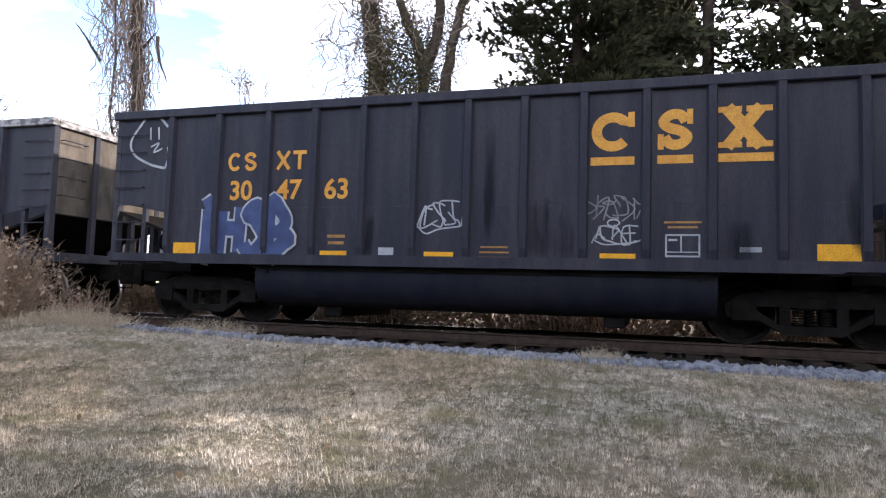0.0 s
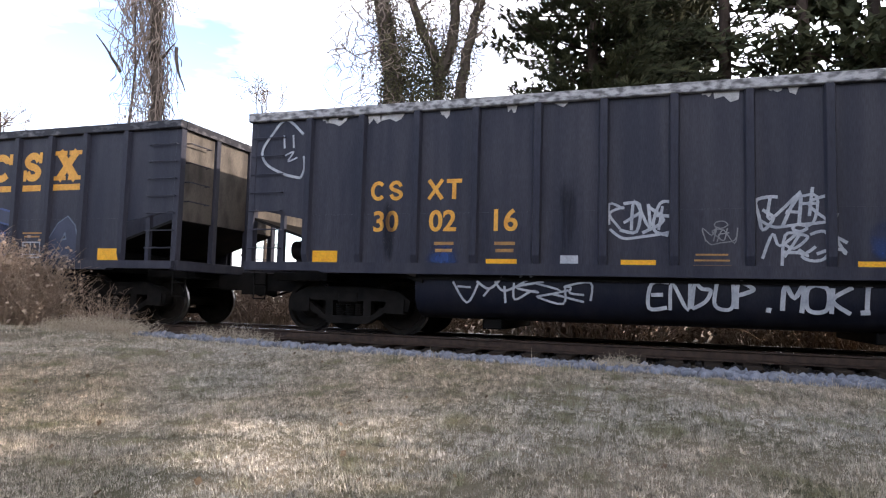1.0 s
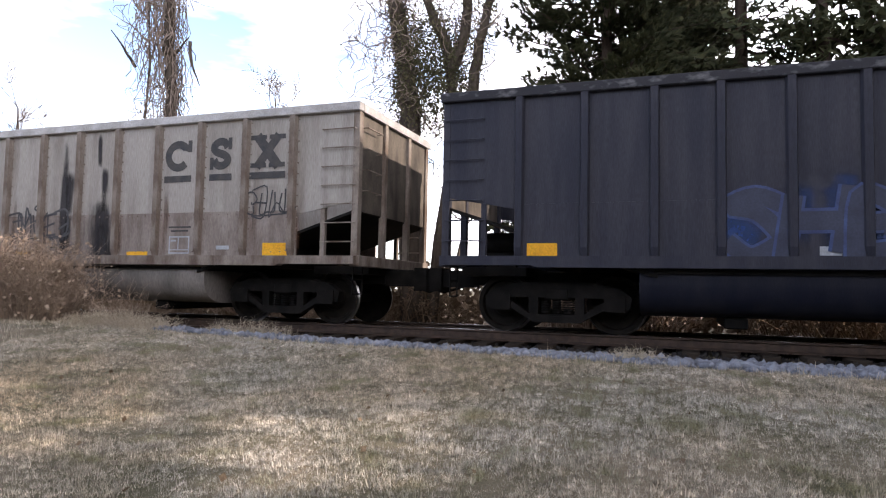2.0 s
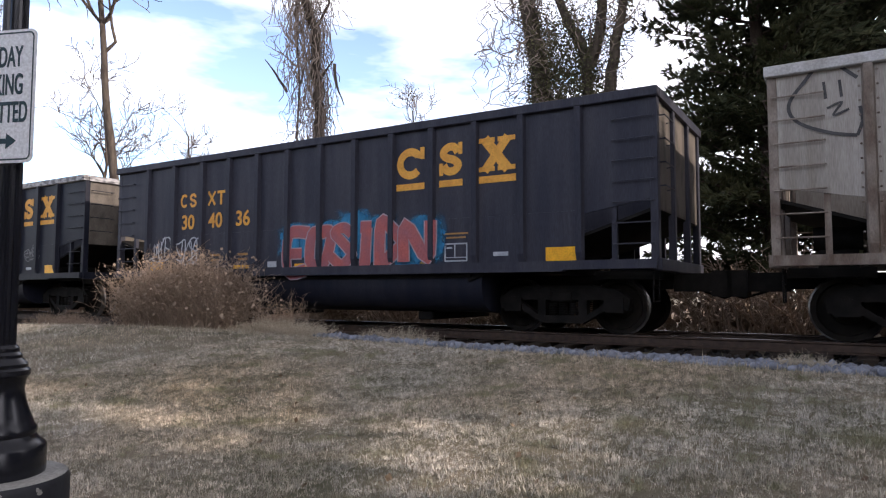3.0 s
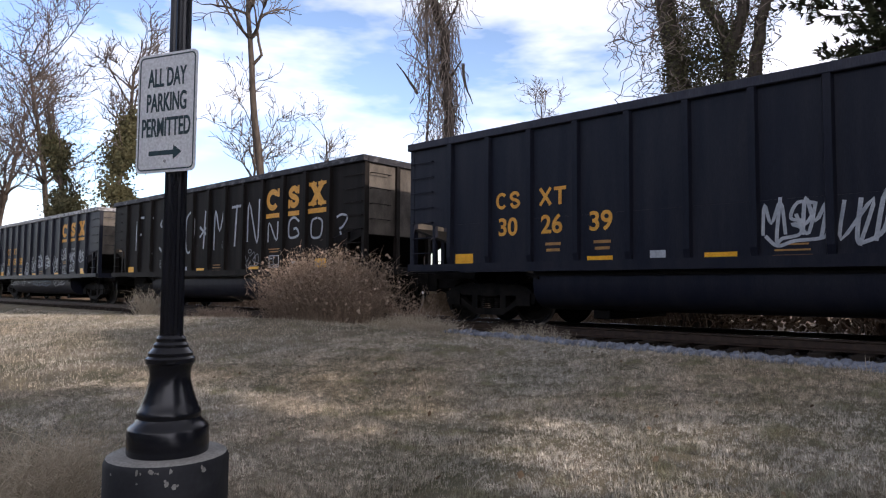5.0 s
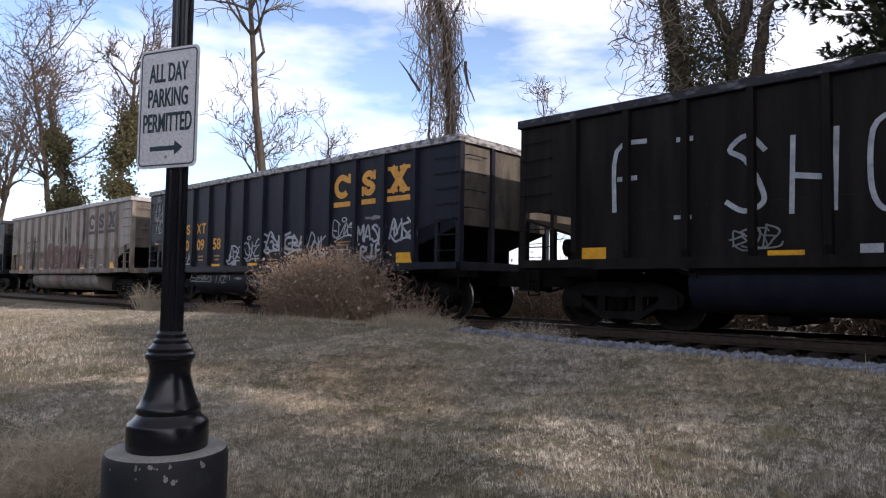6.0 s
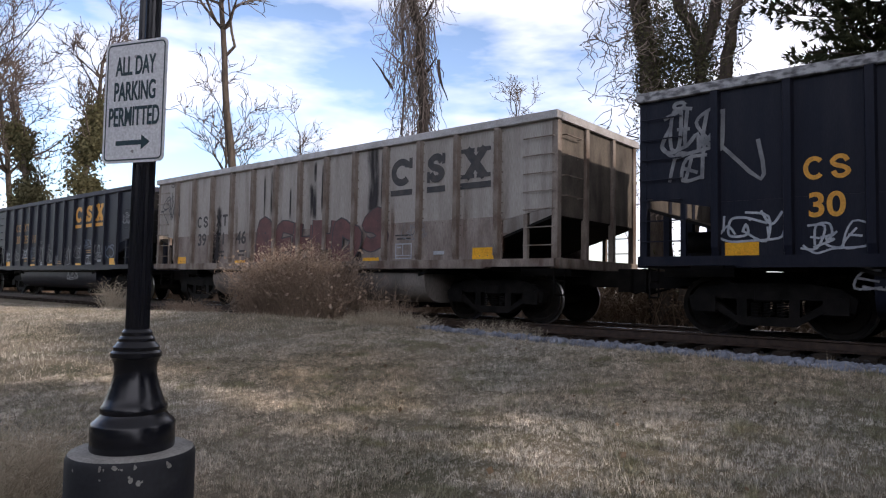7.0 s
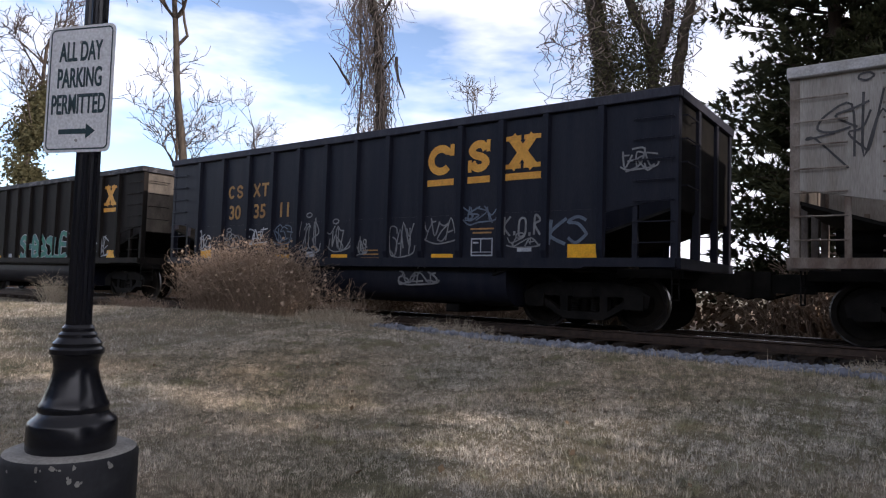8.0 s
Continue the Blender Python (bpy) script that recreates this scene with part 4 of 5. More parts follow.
def blob_piece(c, x0, x1, z0, z1, fill, line, seed, n, label, rim=None, shapes="SHBBSUENRD", fat=0.78, halo=0.11):
    """Fat swollen letter shapes side by side, each a filled body over a wider sprayed outline."""
    x0, x1 = fit_x(c, x0), fit_x(c, x1)
    r = random.Random(seed)
    w, h = (x1 - x0) / n, z1 - z0
    if rim:
        for i in range(9):
            soft_patch(c, x0 + (x1 - x0) * (i + 0.5) / 9 + r.gauss(0, 0.1), z0 + h * r.uniform(0.4, 0.75), r.uniform(0.7, 1.0), h * r.uniform(0.8, 1.25), rim, "graffiti_cloud", "blue cloud sprayed round a graffiti piece", 0.0085 + 0.0002 * i)
    t = min(w * 0.40, h * 0.36) * fat
    for i in range(n):
        mid = x0 + w * (i + 0.5)
        state = r.random()
        for name, mat, width, out, text in (("graffiti_outline", line, t + halo, 0.0115, "sprayed letter outline"), ("graffiti_letter", fill, t, 0.0165, label)):
            g = Geo()
            lettering(g, shapes[i % len(shapes)], mid, (z0 + z1) / 2, (w - t * 0.55) * 1.15, h - t * 0.9, width, -SIDE - out - 0.009 * i, random.Random(int(state * 1e6)), 0.12, 0.045, 1.15)
            painted(g, c, mat, text, name)


def soft_patch(c, x, z, w, h, mat, name="stain", label="soft dark run", out=0.0065):
    """A thin film of paint or soot whose edges fade by its material."""
    g, y = Geo(), -SIDE - out
    g.quad(Vector((x - w / 2, y, z - h / 2)), Vector((x + w / 2, y, z - h / 2)), Vector((x + w / 2, y, z + h / 2)), Vector((x - w / 2, y, z + h / 2)))
    return link(name, g.mesh(name), mat, c, label)


def stain(c, x, z0, z1, w, mat, seed, name="stain", label="ragged vertical run"):
    x = fit_x(c, x)
    soft_patch(c, x, (z0 + z1) / 2, w * 1.5, (z1 - z0) * 1.12, mat, name, label, 0.0068 + 0.0005 * (seed % 7))


def peeling(c, seed):
    r = random.Random(seed)
    for i in range(22):
        x, w = r.uniform(1.3, 12.5), r.uniform(0.08, 0.55)
        if abs((x - 1.15) % 1.0 - 0.5) + w / 2 > 0.43:
            continue
        x = fit_x(c, x)
        h = r.uniform(0.05, 0.16)
        pts = [(x - w / 2, TOP - 0.155), (x - w / 2 * r.uniform(0.5, 1), TOP - 0.155 - h * r.uniform(0.4, 1)), (x - w * 0.1, TOP - 0.155 - h * r.uniform(0.3, 0.8)), (x + w * 0.15, TOP - 0.155 - h), (x + w / 2 * r.uniform(0.6, 1), TOP - 0.155 - h * r.uniform(0.3, 0.8)), (x + w / 2, TOP - 0.155)]
        on_side(pts, SIDE + 0.006, c, "peeled_patch", BARE)


dark_car, short_car, white_car = make_car("dark", LONG), make_car("dark", SHORT), make_car("white", LONG)
emblem(dark_car, YELLOW, 9, LONG)
emblem(short_car, YELLOW, 8, SHORT)
emblem(white_car, BLACKP, 9, LONG)
placards(dark_car, REFLECT, YELLOW_OLD, 9, LONG)
placards(short_car, REFLECT, YELLOW_OLD, 8, SHORT)
placards(white_car, REFLECT, BLACKP, 9, LONG)

LABELS = ["charcoal coal hopper car with blue bubble graffiti and yellow lettering", "charcoal coal hopper car with peeling top edge and white tags",
          "charcoal coal hopper car with blue graffiti along its lower side", "grimy white coal hopper car with black lettering and soot runs",
          "charcoal coal hopper car with a large red graffiti piece", "navy coal hopper car with worn top edge and small white tags",
          "navy coal hopper car with two white tags and yellow lettering", "black coal hopper car with tall white painted letters along its side",
          "navy coal hopper car covered in white tags and scrawls", "rust-stained white coal hopper car with maroon graffiti",
          "navy coal hopper car with many small white tags", "charcoal coal hopper car with green graffiti"]
NUMBERS = ["304763", "300216", "", "39832", "304036", "302500", "302639", "", "300958", "397146", "303511", ""]
SHORTS, WHITES = (0, 2, 4, 10), (3, 9)
cars, rear, at = [], [], START
for k in range(12):
    src = white_car if k in WHITES else short_car if k in SHORTS else dark_car
    if k:
        at -= PITCH - (0.8 if k in SHORTS else 0)
    rear.append(at)
    c = src if k in (0, 1, 3) else copy_thing(src, pose(at, MID, RZ))
    cars.append(c)
    SIZES[c.name] = SHORT if k in SHORTS else LONG
for k, c in enumerate(cars):
    c["label"] = LABELS[k]
    n, white, short = NUMBERS[k], k in WHITES, k in SHORTS
    if n:
        numbers(c, (n[:2], n[2:4], n[4:]), BLACKP if white else YELLOW_OLD if k == 10 else YELLOW, SHORT if short else LONG, 2.27 if short else 1.84, BLACKP if white else YELLOW_OLD)


def repaint(c, old, mat):
    """Swaps one material for another on one car's own sheets."""
    for o in c.children:
        if o.type == "MESH" and o.data.materials and o.data.materials[0] == old:
            o.data = o.data.copy()
            o.data.materials[0] = mat


for k, m in ((1, PAINT), (5, PAINT_NAVY), (6, PAINT_NAVY), (7, PAINT_BLACK), (8, PAINT_NAVY), (10, PAINT_NAVY)):
    repaint(cars[k], PAINT, m)
# the shade on this car's end sheets is put into a near-black colour
repaint(cars[10], TAN_END, INSIDE)
repaint(cars[11], PAINT, PAINT_BLACK)
for k in (1, 5, 8):
    repaint(cars[k], CHORD, CHORD_WORN)
for k in (0, 4, 6, 10):
    repaint(cars[k], CHORD, PAINT)

A, B, C2, DW, E4, F5, G6, H7, J8, K9, L10, M11 = cars
BELLY = HALF - 0.055
face_mark(A, 0.62, 3.2, SPRAY)
blob_piece(A, 1.75, 3.72, 1.07, 2.12, SPRAY_BLUE, SPRAY, 21, 4, "dark blue bubble graffiti letter", shapes="IHSB", fat=1.25, halo=0.075)
tag(A, 6.65, 1.86, 0.75, 0.42, SPRAY, 22, 5, 0.032)
tag(A, 9.66, 1.92, 0.8, 0.34, SPRAY_GREY, 23, 6, 0.028, under=False)
tag(A, 9.68, 1.54, 0.6, 0.24, SPRAY, 24, 4, 0.026)
for x, w, z0, z1 in ((7.55, 0.22, 1.2, 3.4), (8.40, 0.5, 1.05, 2.2), (8.85, 0.35, 1.05, 2.0), (13.0, 0.3, 1.2, 2.4), (5.3, 0.3, 1.1, 1.9), (11.6, 0.5, 1.1, 1.8)):
    stain(A, x, z0, z1, w, GRIME, int(x * 100))
face_mark(B, 0.6, 3.1, SPRAY)
peeling(B, 31)
tag(B, 6.68, 1.86, 0.82, 0.44, SPRAY, 32, 5, 0.05)
tag(B, 8.7, 1.98, 0.85, 0.42, SPRAY, 33, 5, 0.05)
tag(B, 8.85, 1.46, 0.85, 0.36, SPRAY, 34, 4, 0.05, under=False)
tag(B, 7.75, 1.62, 0.35, 0.2, SPRAY_GREY, 35, 3, 0.02)
stain(B, 3.65, 1.1, 1.55, 0.6, MIST_BLUE, 36, "spray_patch", "blue sprayed patch")
stain(B, 9.85, 1.25, 1.85, 0.5, MIST_BLUE, 37, "spray_patch", "blue sprayed patch")
tag(B, 4.85, 0.80, 2.0, 0.28, SPRAY, 38, 6, 0.04, under=False, y=BELLY)
words(B, "ENDUP.MOKI", 8.25, 0.76, 2.85, 0.36, SPRAY, 39, 0.058, "large white sprayed capitals on the belly", BELLY, 0.03)
for x, w, z0, z1 in ((5.6, 0.3, 1.1, 2.6), (11.3, 0.3, 1.1, 2.8), (2.7, 0.25, 1.1, 2.3)):
    stain(B, x, z0, z1, w, GRIME, int(x * 100))
blob_piece(C2, 4.2, 10.2, 1.1, 2.15, SPRAY_NAVY, SPRAY_BLUE, 41, 7, "dull blue graffiti letter", MIST_BLUE, halo=0.08)
blob_piece(C2, 11.15, 12.15, 1.1, 2.05, SPRAY_NAVY, SPRAY_HAZE, 42, 1, "dull blue graffiti letter", shapes="A", halo=0.06)
face_mark(DW, 0.62, 3.2, SPRAY_BLACK)
tag(DW, 7.05, 1.80, 1.5, 0.5, SPRAY_BLACK, 51, 6, 0.05)
tag(DW, 12.65, 2.12, 0.95, 0.4, SPRAY_BLACK, 53, 5, 0.035)
tag(DW, 3.6, 2.85, 0.85, 0.5, SPRAY_PINK, 52, 5, 0.022)
tag(DW, 4.6, 2.75, 0.8, 0.4, SPRAY_PINK, 54, 4, 0.02)
for x, w, z0, z1 in ((4.57, 0.40, 1.0, 3.95), (4.60, 0.62, 1.0, 2.2), (4.42, 0.2, 1.2, 2.9), (7.75, 0.22, 1.1, 3.5), (7.86, 0.34, 1.9, 2.9), (7.84, 0.34, 1.0, 2.05), (8.75, 0.75, 0.95, 2.35), (8.9, 0.5, 0.95, 1.9), (8.82, 0.18, 2.0, 2.9), (8.65, 0.12, 2.9, 3.6)):
    stain(DW, x, z0, z1, w, SOOT, int(x * 100))
for x in (2.65, 3.6):
    stain(DW, x, 1.4, 2.1, 0.55, MIST_CYAN_THIN, int(x * 100), "paint_patch", "pale blue painted-over patch")
tag(E4, 1.6, 1.66, 0.65, 0.45, SPRAY, 61, 4, 0.04)
tag(E4, 2.7, 1.62, 0.8, 0.5, SPRAY, 62, 4, 0.04)
blob_piece(E4, 6.15, 10.15, 1.10, 2.0, SPRAY_RED, SPRAY_PINK, 63, 6, "red graffiti letter", MIST_CYAN, "EOSIDN", 0.95, 0.05)
tag(F5, 1.6, 1.42, 0.5, 0.35, SPRAY_GREY, 70, 4, 0.035)
tag(F5, 5.65, 1.62, 0.72, 0.42, SPRAY, 71, 4, 0.045)
tag(F5, 7.65, 1.66, 0.85, 0.5, SPRAY, 72, 4, 0.05)
words(F5, "T", 7.65, 2.02, 0.6, 0.16, SPRAY, 78, 0.045)
tag(F5, 9.75, 1.70, 0.85, 0.5, SPRAY_GREY, 73, 4, 0.055)
tag(F5, 11.85, 1.75, 0.7, 0.3, SPRAY_GREY, 74, 4, 0.025)
tag(F5, 5.0, 0.85, 1.0, 0.22, SPRAY_GREY, 77, 4, 0.03, under=False, y=BELLY)
tag(G6, 7.68, 1.66, 0.72, 0.55, SPRAY, 81, 4, 0.06)
tag(G6, 8.76, 1.60, 0.85, 0.5, SPRAY, 82, 4, 0.06, under=False)
face_mark(F5, 0.65, 3.15, SPRAY_GREY)
for k, ch in enumerate("FISHO*MTN"):
    words(H7, ch, 2.2 + 0.93 * k, 2.42, 0.62, 1.15, SPRAY, 190 + k, 0.075, "tall white sprayed capital", jitter=0.03)
for k, ch in enumerate("NGO?"):
    words(H7, ch, 10.65 + 0.98 * k, 2.2, 0.5, 0.5, SPRAY, 205 + k, 0.06, "white sprayed capital", jitter=0.03)
tag(H7, 9.6, 1.45, 0.6, 0.35, SPRAY_GREY, 99, 4, 0.03)
tag(H7, 4.2, 1.45, 0.6, 0.3, SPRAY_GREY, 98, 4, 0.03)
tag(J8, 0.75, 3.1, 0.8, 0.6, SPRAY_GREY, 101, 4, 0.07)
tag(J8, 1.45, 2.65, 0.45, 0.7, SPRAY_GREY, 102, 1, 0.07, under=False)
tag(J8, 0.75, 2.55, 0.4, 0.4, SPRAY_GREY, 103, 2, 0.06, under=False)
for i, (x, z, w, h, k) in enumerate(((1.6, 1.6, 0.8, 0.4, 0.04), (2.7, 1.42, 0.7, 0.3, 0.035), (5.62, 1.55, 0.8, 0.45, 0.05), (6.62, 1.62, 0.8, 0.5, 0.045), (7.65, 1.78, 0.95, 0.42, 0.075), (8.65, 1.78, 1.0, 0.42, 0.075), (9.75, 1.62, 0.85, 0.5, 0.045), (10.75, 2.02, 0.85, 0.32, 0.04), (12.75, 1.95, 0.7, 0.4, 0.06))):
    tag(J8, x, z, w, h, SPRAY, 110 + i, 4, k)
words(J8, "MASK", 11.72, 1.86, 1.0, 0.36, SPRAY, 125, 0.06, "white sprayed capitals", jitter=0.04)
words(J8, "RIP", 11.74, 1.44, 0.8, 0.30, SPRAY, 126, 0.06, "white sprayed capitals", jitter=0.03)
words(J8, "-", 11.74, 2.22, 0.6, 0.12, SPRAY_GREY, 124, 0.06)
tag(J8, 3.6, 0.85, 1.1, 0.24, SPRAY_GREY, 128, 5, 0.035, False, y=BELLY)
words(J8, "- ", 6.0, 0.84, 0.9, 0.16, SPRAY_GREY, 130, 0.035, "sprayed arrow", BELLY)
tag(J8, 4.95, 0.85, 0.7, 0.26, SPRAY_GREY, 134, 4, 0.04, under=False, y=BELLY)
tag(J8, 7.6, 0.82, 2.2, 0.26, SPRAY_HAZE, 127, 8, 0.035, under=False, y=BELLY)
tag(J8, 9.9, 0.92, 1.2, 0.34, SPRAY_GREY, 129, 4, 0.05, y=BELLY)
tag(K9, 0.75, 2.9, 0.9, 0.95, SPRAY_BLACK, 131, 3, 0.035, under=False)
blob_piece(K9, 5.5, 9.35, 1.08, 2.22, SPRAY_MAROON, SPRAY_BLACK, 132, 5, "maroon graffiti letter", shapes="REHHD", fat=1.05, halo=0.06)
blob_piece(K9, 9.45, 10.15, 1.35, 2.2, SPRAY_MAROON, SPRAY_BLACK, 135, 1, "maroon graffiti swoosh", shapes="S", fat=1.0, halo=0.05)
for x, w, z0, z1 in ((3.45, 0.5, 0.95, 2.2), (3.35, 0.3, 0.95, 1.7), (3.5, 0.25, 1.7, 2.8), (5.65, 0.08, 2.2, 3.5), (5.95, 0.10, 2.3, 3.6), (7.65, 0.28, 2.15, 3.1), (7.7, 0.12, 3.0, 3.6), (8.0, 0.1, 2.2, 3.5), (6.75, 0.08, 2.2, 3.1), (9.75, 0.42, 2.0, 3.9), (10.05, 0.14, 2.2, 3.8), (9.3, 0.3, 0.95, 1.9)):
    stain(K9, x, z0, z1, w, SOOT, int(x * 101))
tag(K9, 6.6, 0.85, 1.2, 0.26, SPRAY_RED, 136, 5, 0.03, False, y=BELLY)
tag(K9, 8.1, 0.85, 0.9, 0.28, SPRAY_BLACK, 137, 4, 0.025, False, y=BELLY)
tag(K9, 11.0, 1.8, 0.6, 0.3, SPRAY_GREY, 133, 4, 0.02)
for car in (DW, K9):
    for k in range(13):
        if k % 3 != 1:
            stain(car, 1.27 + k + 0.1 * (k % 2), 1.1, 2.1 + 0.35 * (k % 4), 0.16, RUST_RUN, k + 3, "rust_run", "thin brown rust run")
for i, (x, z, w, h, ink) in enumerate(((1.4, 1.6, 0.5, 0.4, "s"), (2.5, 1.62, 0.6, 0.35, "g"), (3.6, 1.72, 0.7, 0.35, "s"), (4.55, 1.72, 0.6, 0.4, "h"), (5.6, 1.65, 0.6, 0.7, "g"), (6.6, 1.62, 0.65, 0.5, "g"), (7.3, 1.42, 0.4, 0.3, "g"), (8.6, 1.55, 0.55, 0.62, "g"), (9.62, 1.72, 0.75, 0.45, "g"), (10.62, 1.98, 0.65, 0.28, "h"))):
    tag(L10, x, z, w, h, {"s": SPRAY, "g": SPRAY_GREY, "h": SPRAY_HAZE}[ink], 140 + i, 4, 0.035)
words(L10, "K.O.R", 11.65, 1.75, 0.75, 0.34, SPRAY_GREY, 155, 0.045, "pale sprayed capitals", jitter=0.03)
tag(L10, 11.65, 1.46, 0.6, 0.16, SPRAY_GREY, 159, 3, 0.03)
words(L10, "KS", 12.55, 1.65, 0.7, 0.42, SPRAY_HAZE, 156, 0.06, "blue-grey sprayed capitals")
tag(L10, 13.75, 2.72, 0.55, 0.28, SPRAY_GREY, 158, 4, 0.035)
tag(L10, 9.0, 0.82, 0.9, 0.25, SPRAY_GREY, 157, 5, 0.04, y=BELLY)
blob_piece(M11, 6.5, 10.2, 1.15, 1.95, SPRAY_GREEN, SPRAY, 161, 7, "green graffiti letter", halo=0.05)
tag(M11, 12.3, 1.5, 0.6, 0.5, SPRAY, 162, 3, 0.04)


# ---- lamp post and sign ----
LAMP = (-4.04, 1.42)


def make_lamp():
    gz = ground_z(*LAMP)
    top = 0.64
    t = thing("lamp_post", "glossy black fluted lamp post on a round concrete footing", "lamp post", at=pose(LAMP[0], LAMP[1], 0))
    foot = lathe([(0.272, gz - 0.25), (0.272, gz + 0.1), (0.274, top - 0.03), (0.264, top - 0.008), (0.248, top)], 40)
    for f in foot.faces:
        f.material_index = 1 if f.calc_center_median().z > top - 0.012 else 0
    smooth(part("footing", foot, [CONC_DARK, CONC], t, "round concrete footing, black paint scuffed off its rim"), 30)
    base = [(0.178, top), (0.181, top + 0.010), (0.181, top + 0.112), (0.174, top + 0.124), (0.158, top + 0.136), (0.146, top + 0.150), (0.140, top + 0.162), (0.144, top + 0.174), (0.142, top + 0.192), (0.131, top + 0.206),
            (0.120, top + 0.238), (0.106, top + 0.278), (0.096, top + 0.315), (0.090, top + 0.350), (0.094, top + 0.385), (0.103, top + 0.408), (0.110, top + 0.414), (0.110, top + 0.434), (0.099, top + 0.444), (0.100, top + 0.460), (0.092, top + 0.468),
            (0.084, top + 0.478), (0.078, top + 0.484), (0.078, top + 0.498), (0.066, top + 0.510), (0.066, top + 0.526), (0.056, top + 0.54)]
    smooth(part("base", lathe(base, 40), CASTIRON, t, "flared cast base with stacked rings"), 35)
    pole = lathe([(0.052, top + 0.53), (0.050, 2.0), (0.047, 3.6)], 32, 0.10)
    part("pole", pole, CASTIRON, t, "slender fluted pole")
    # chips of bare concrete in the footing's paint
    r = random.Random(5)
    g = Geo()
    for i in range(15):
        a = radians(-35 + r.gauss(0, 16)) if i > 5 else radians(r.uniform(-120, 10))
        z, s = top - 0.02 - abs(r.gauss(0, 0.045)), r.uniform(0.003, 0.012)
        pts = []
        for k in range(6):
            b = a + s * r.uniform(0.5, 1.3) * math.cos(k * math.pi / 3) / 0.274
            pts.append(Vector((0.2765 * math.cos(b), 0.2765 * math.sin(b), z + s * 1.3 * r.uniform(0.4, 1.2) * math.sin(k * math.pi / 3))))
        k = len(g.v)
        g.v += pts
        g.f.append(tuple(range(k, k + 6)))
    tagged(link("chipped_paint", g.mesh("chipped_paint"), CONC, t, "pale chips in the black paint"), kind="stuff")


make_lamp()


def make_sign():
    W, H, yaw = 0.362, 0.575, 20.6
    n = Vector((math.sin(radians(yaw)), -math.cos(radians(yaw)), 0))
    c = Vector((LAMP[0], LAMP[1], 2.235)) + n * 0.062 - Vector((math.cos(radians(yaw)), math.sin(radians(yaw)), 0)) * 0.012
    t = thing("parking_sign", "white rectangular parking sign with dark green lettering and arrow", "sign", at=pose(c.x, c.y, c.z, 0, 0, yaw))
    def rounded(w, h, r):
        pts = []
        for cx, cz, a0 in ((w / 2 - r, h / 2 - r, 0), (-w / 2 + r, h / 2 - r, 90), (-w / 2 + r, -h / 2 + r, 180), (w / 2 - r, -h / 2 + r, 270)):
            pts += [(cx + r * math.cos(radians(a0 + 22.5 * k)), cz + r * math.sin(radians(a0 + 22.5 * k))) for k in range(5)]
        return pts
    part("panel", prism(rounded(W, H, 0.03), -0.002, 0.002), SIGNW, t, "white reflective sheet on aluminium")
    bm = bmesh.new()
    o = [bm.verts.new((x, -0.0028, z)) for x, z in rounded(W - 0.022, H - 0.022, 0.024)]
    i = [bm.verts.new((x, -0.0028, z)) for x, z in rounded(W - 0.036, H - 0.036, 0.018)]
    for k in range(len(o)):
        bm.faces.new((o[k], o[(k + 1) % len(o)], i[(k + 1) % len(o)], i[k]))
    part("border", bm, SIGNG, t, "thin dark green border line")
    for word, z, s, q in (("ALL DAY", 0.165, 0.125, 0.47), ("PARKING", 0.045, 0.125, 0.47), ("PERMITTED", -0.075, 0.125, 0.47)):
        text_mesh("lettering", word, s, SIGNG, t, Matrix.Translation((0.0, -0.0035, z)) @ UPRIGHT, q, 0.0018)
    part("arrow", prism([(-0.10, -0.183), (0.05, -0.183), (0.05, -0.160), (0.10, -0.194), (0.05, -0.228), (0.05, -0.205), (-0.10, -0.205)], -0.0038, -0.0028), SIGNG, t, "dark green arrow")
    for z in (0.21, -0.235):
        bm = bmesh.new()
        bmesh.ops.create_cone(bm, cap_ends=True, segments=8, radius1=0.008, radius2=0.006, depth=0.006, matrix=Matrix.Translation((0, -0.004, z)) @ UPRIGHT)
        part("bolt", bm, ALU, t, "metal bolt head")
        part("bracket", box(-0.03, 0.03, 0.002, 0.016, z - 0.012, z + 0.012), ALU, t)


make_sign()


# ---- trees ----
def limb(g, p, d, length, r0, r1, rng, wob=0.18, steps=7, up=0.0, n=6):
    """One wavering limb; gives back its points and radii."""
    pts, rad = [p.copy()], [r0]
    d = d.normalized()
    for k in range(steps):
        d = (d + Vector((rng.gauss(0, wob), rng.gauss(0, wob), rng.gauss(0, wob) + up))).normalized()
        pts.append(pts[-1] + d * length / steps)
        rad.append(r0 + (r1 - r0) * (k + 1) / steps)
    g.tube(pts, rad, n)
    return pts, rad, d


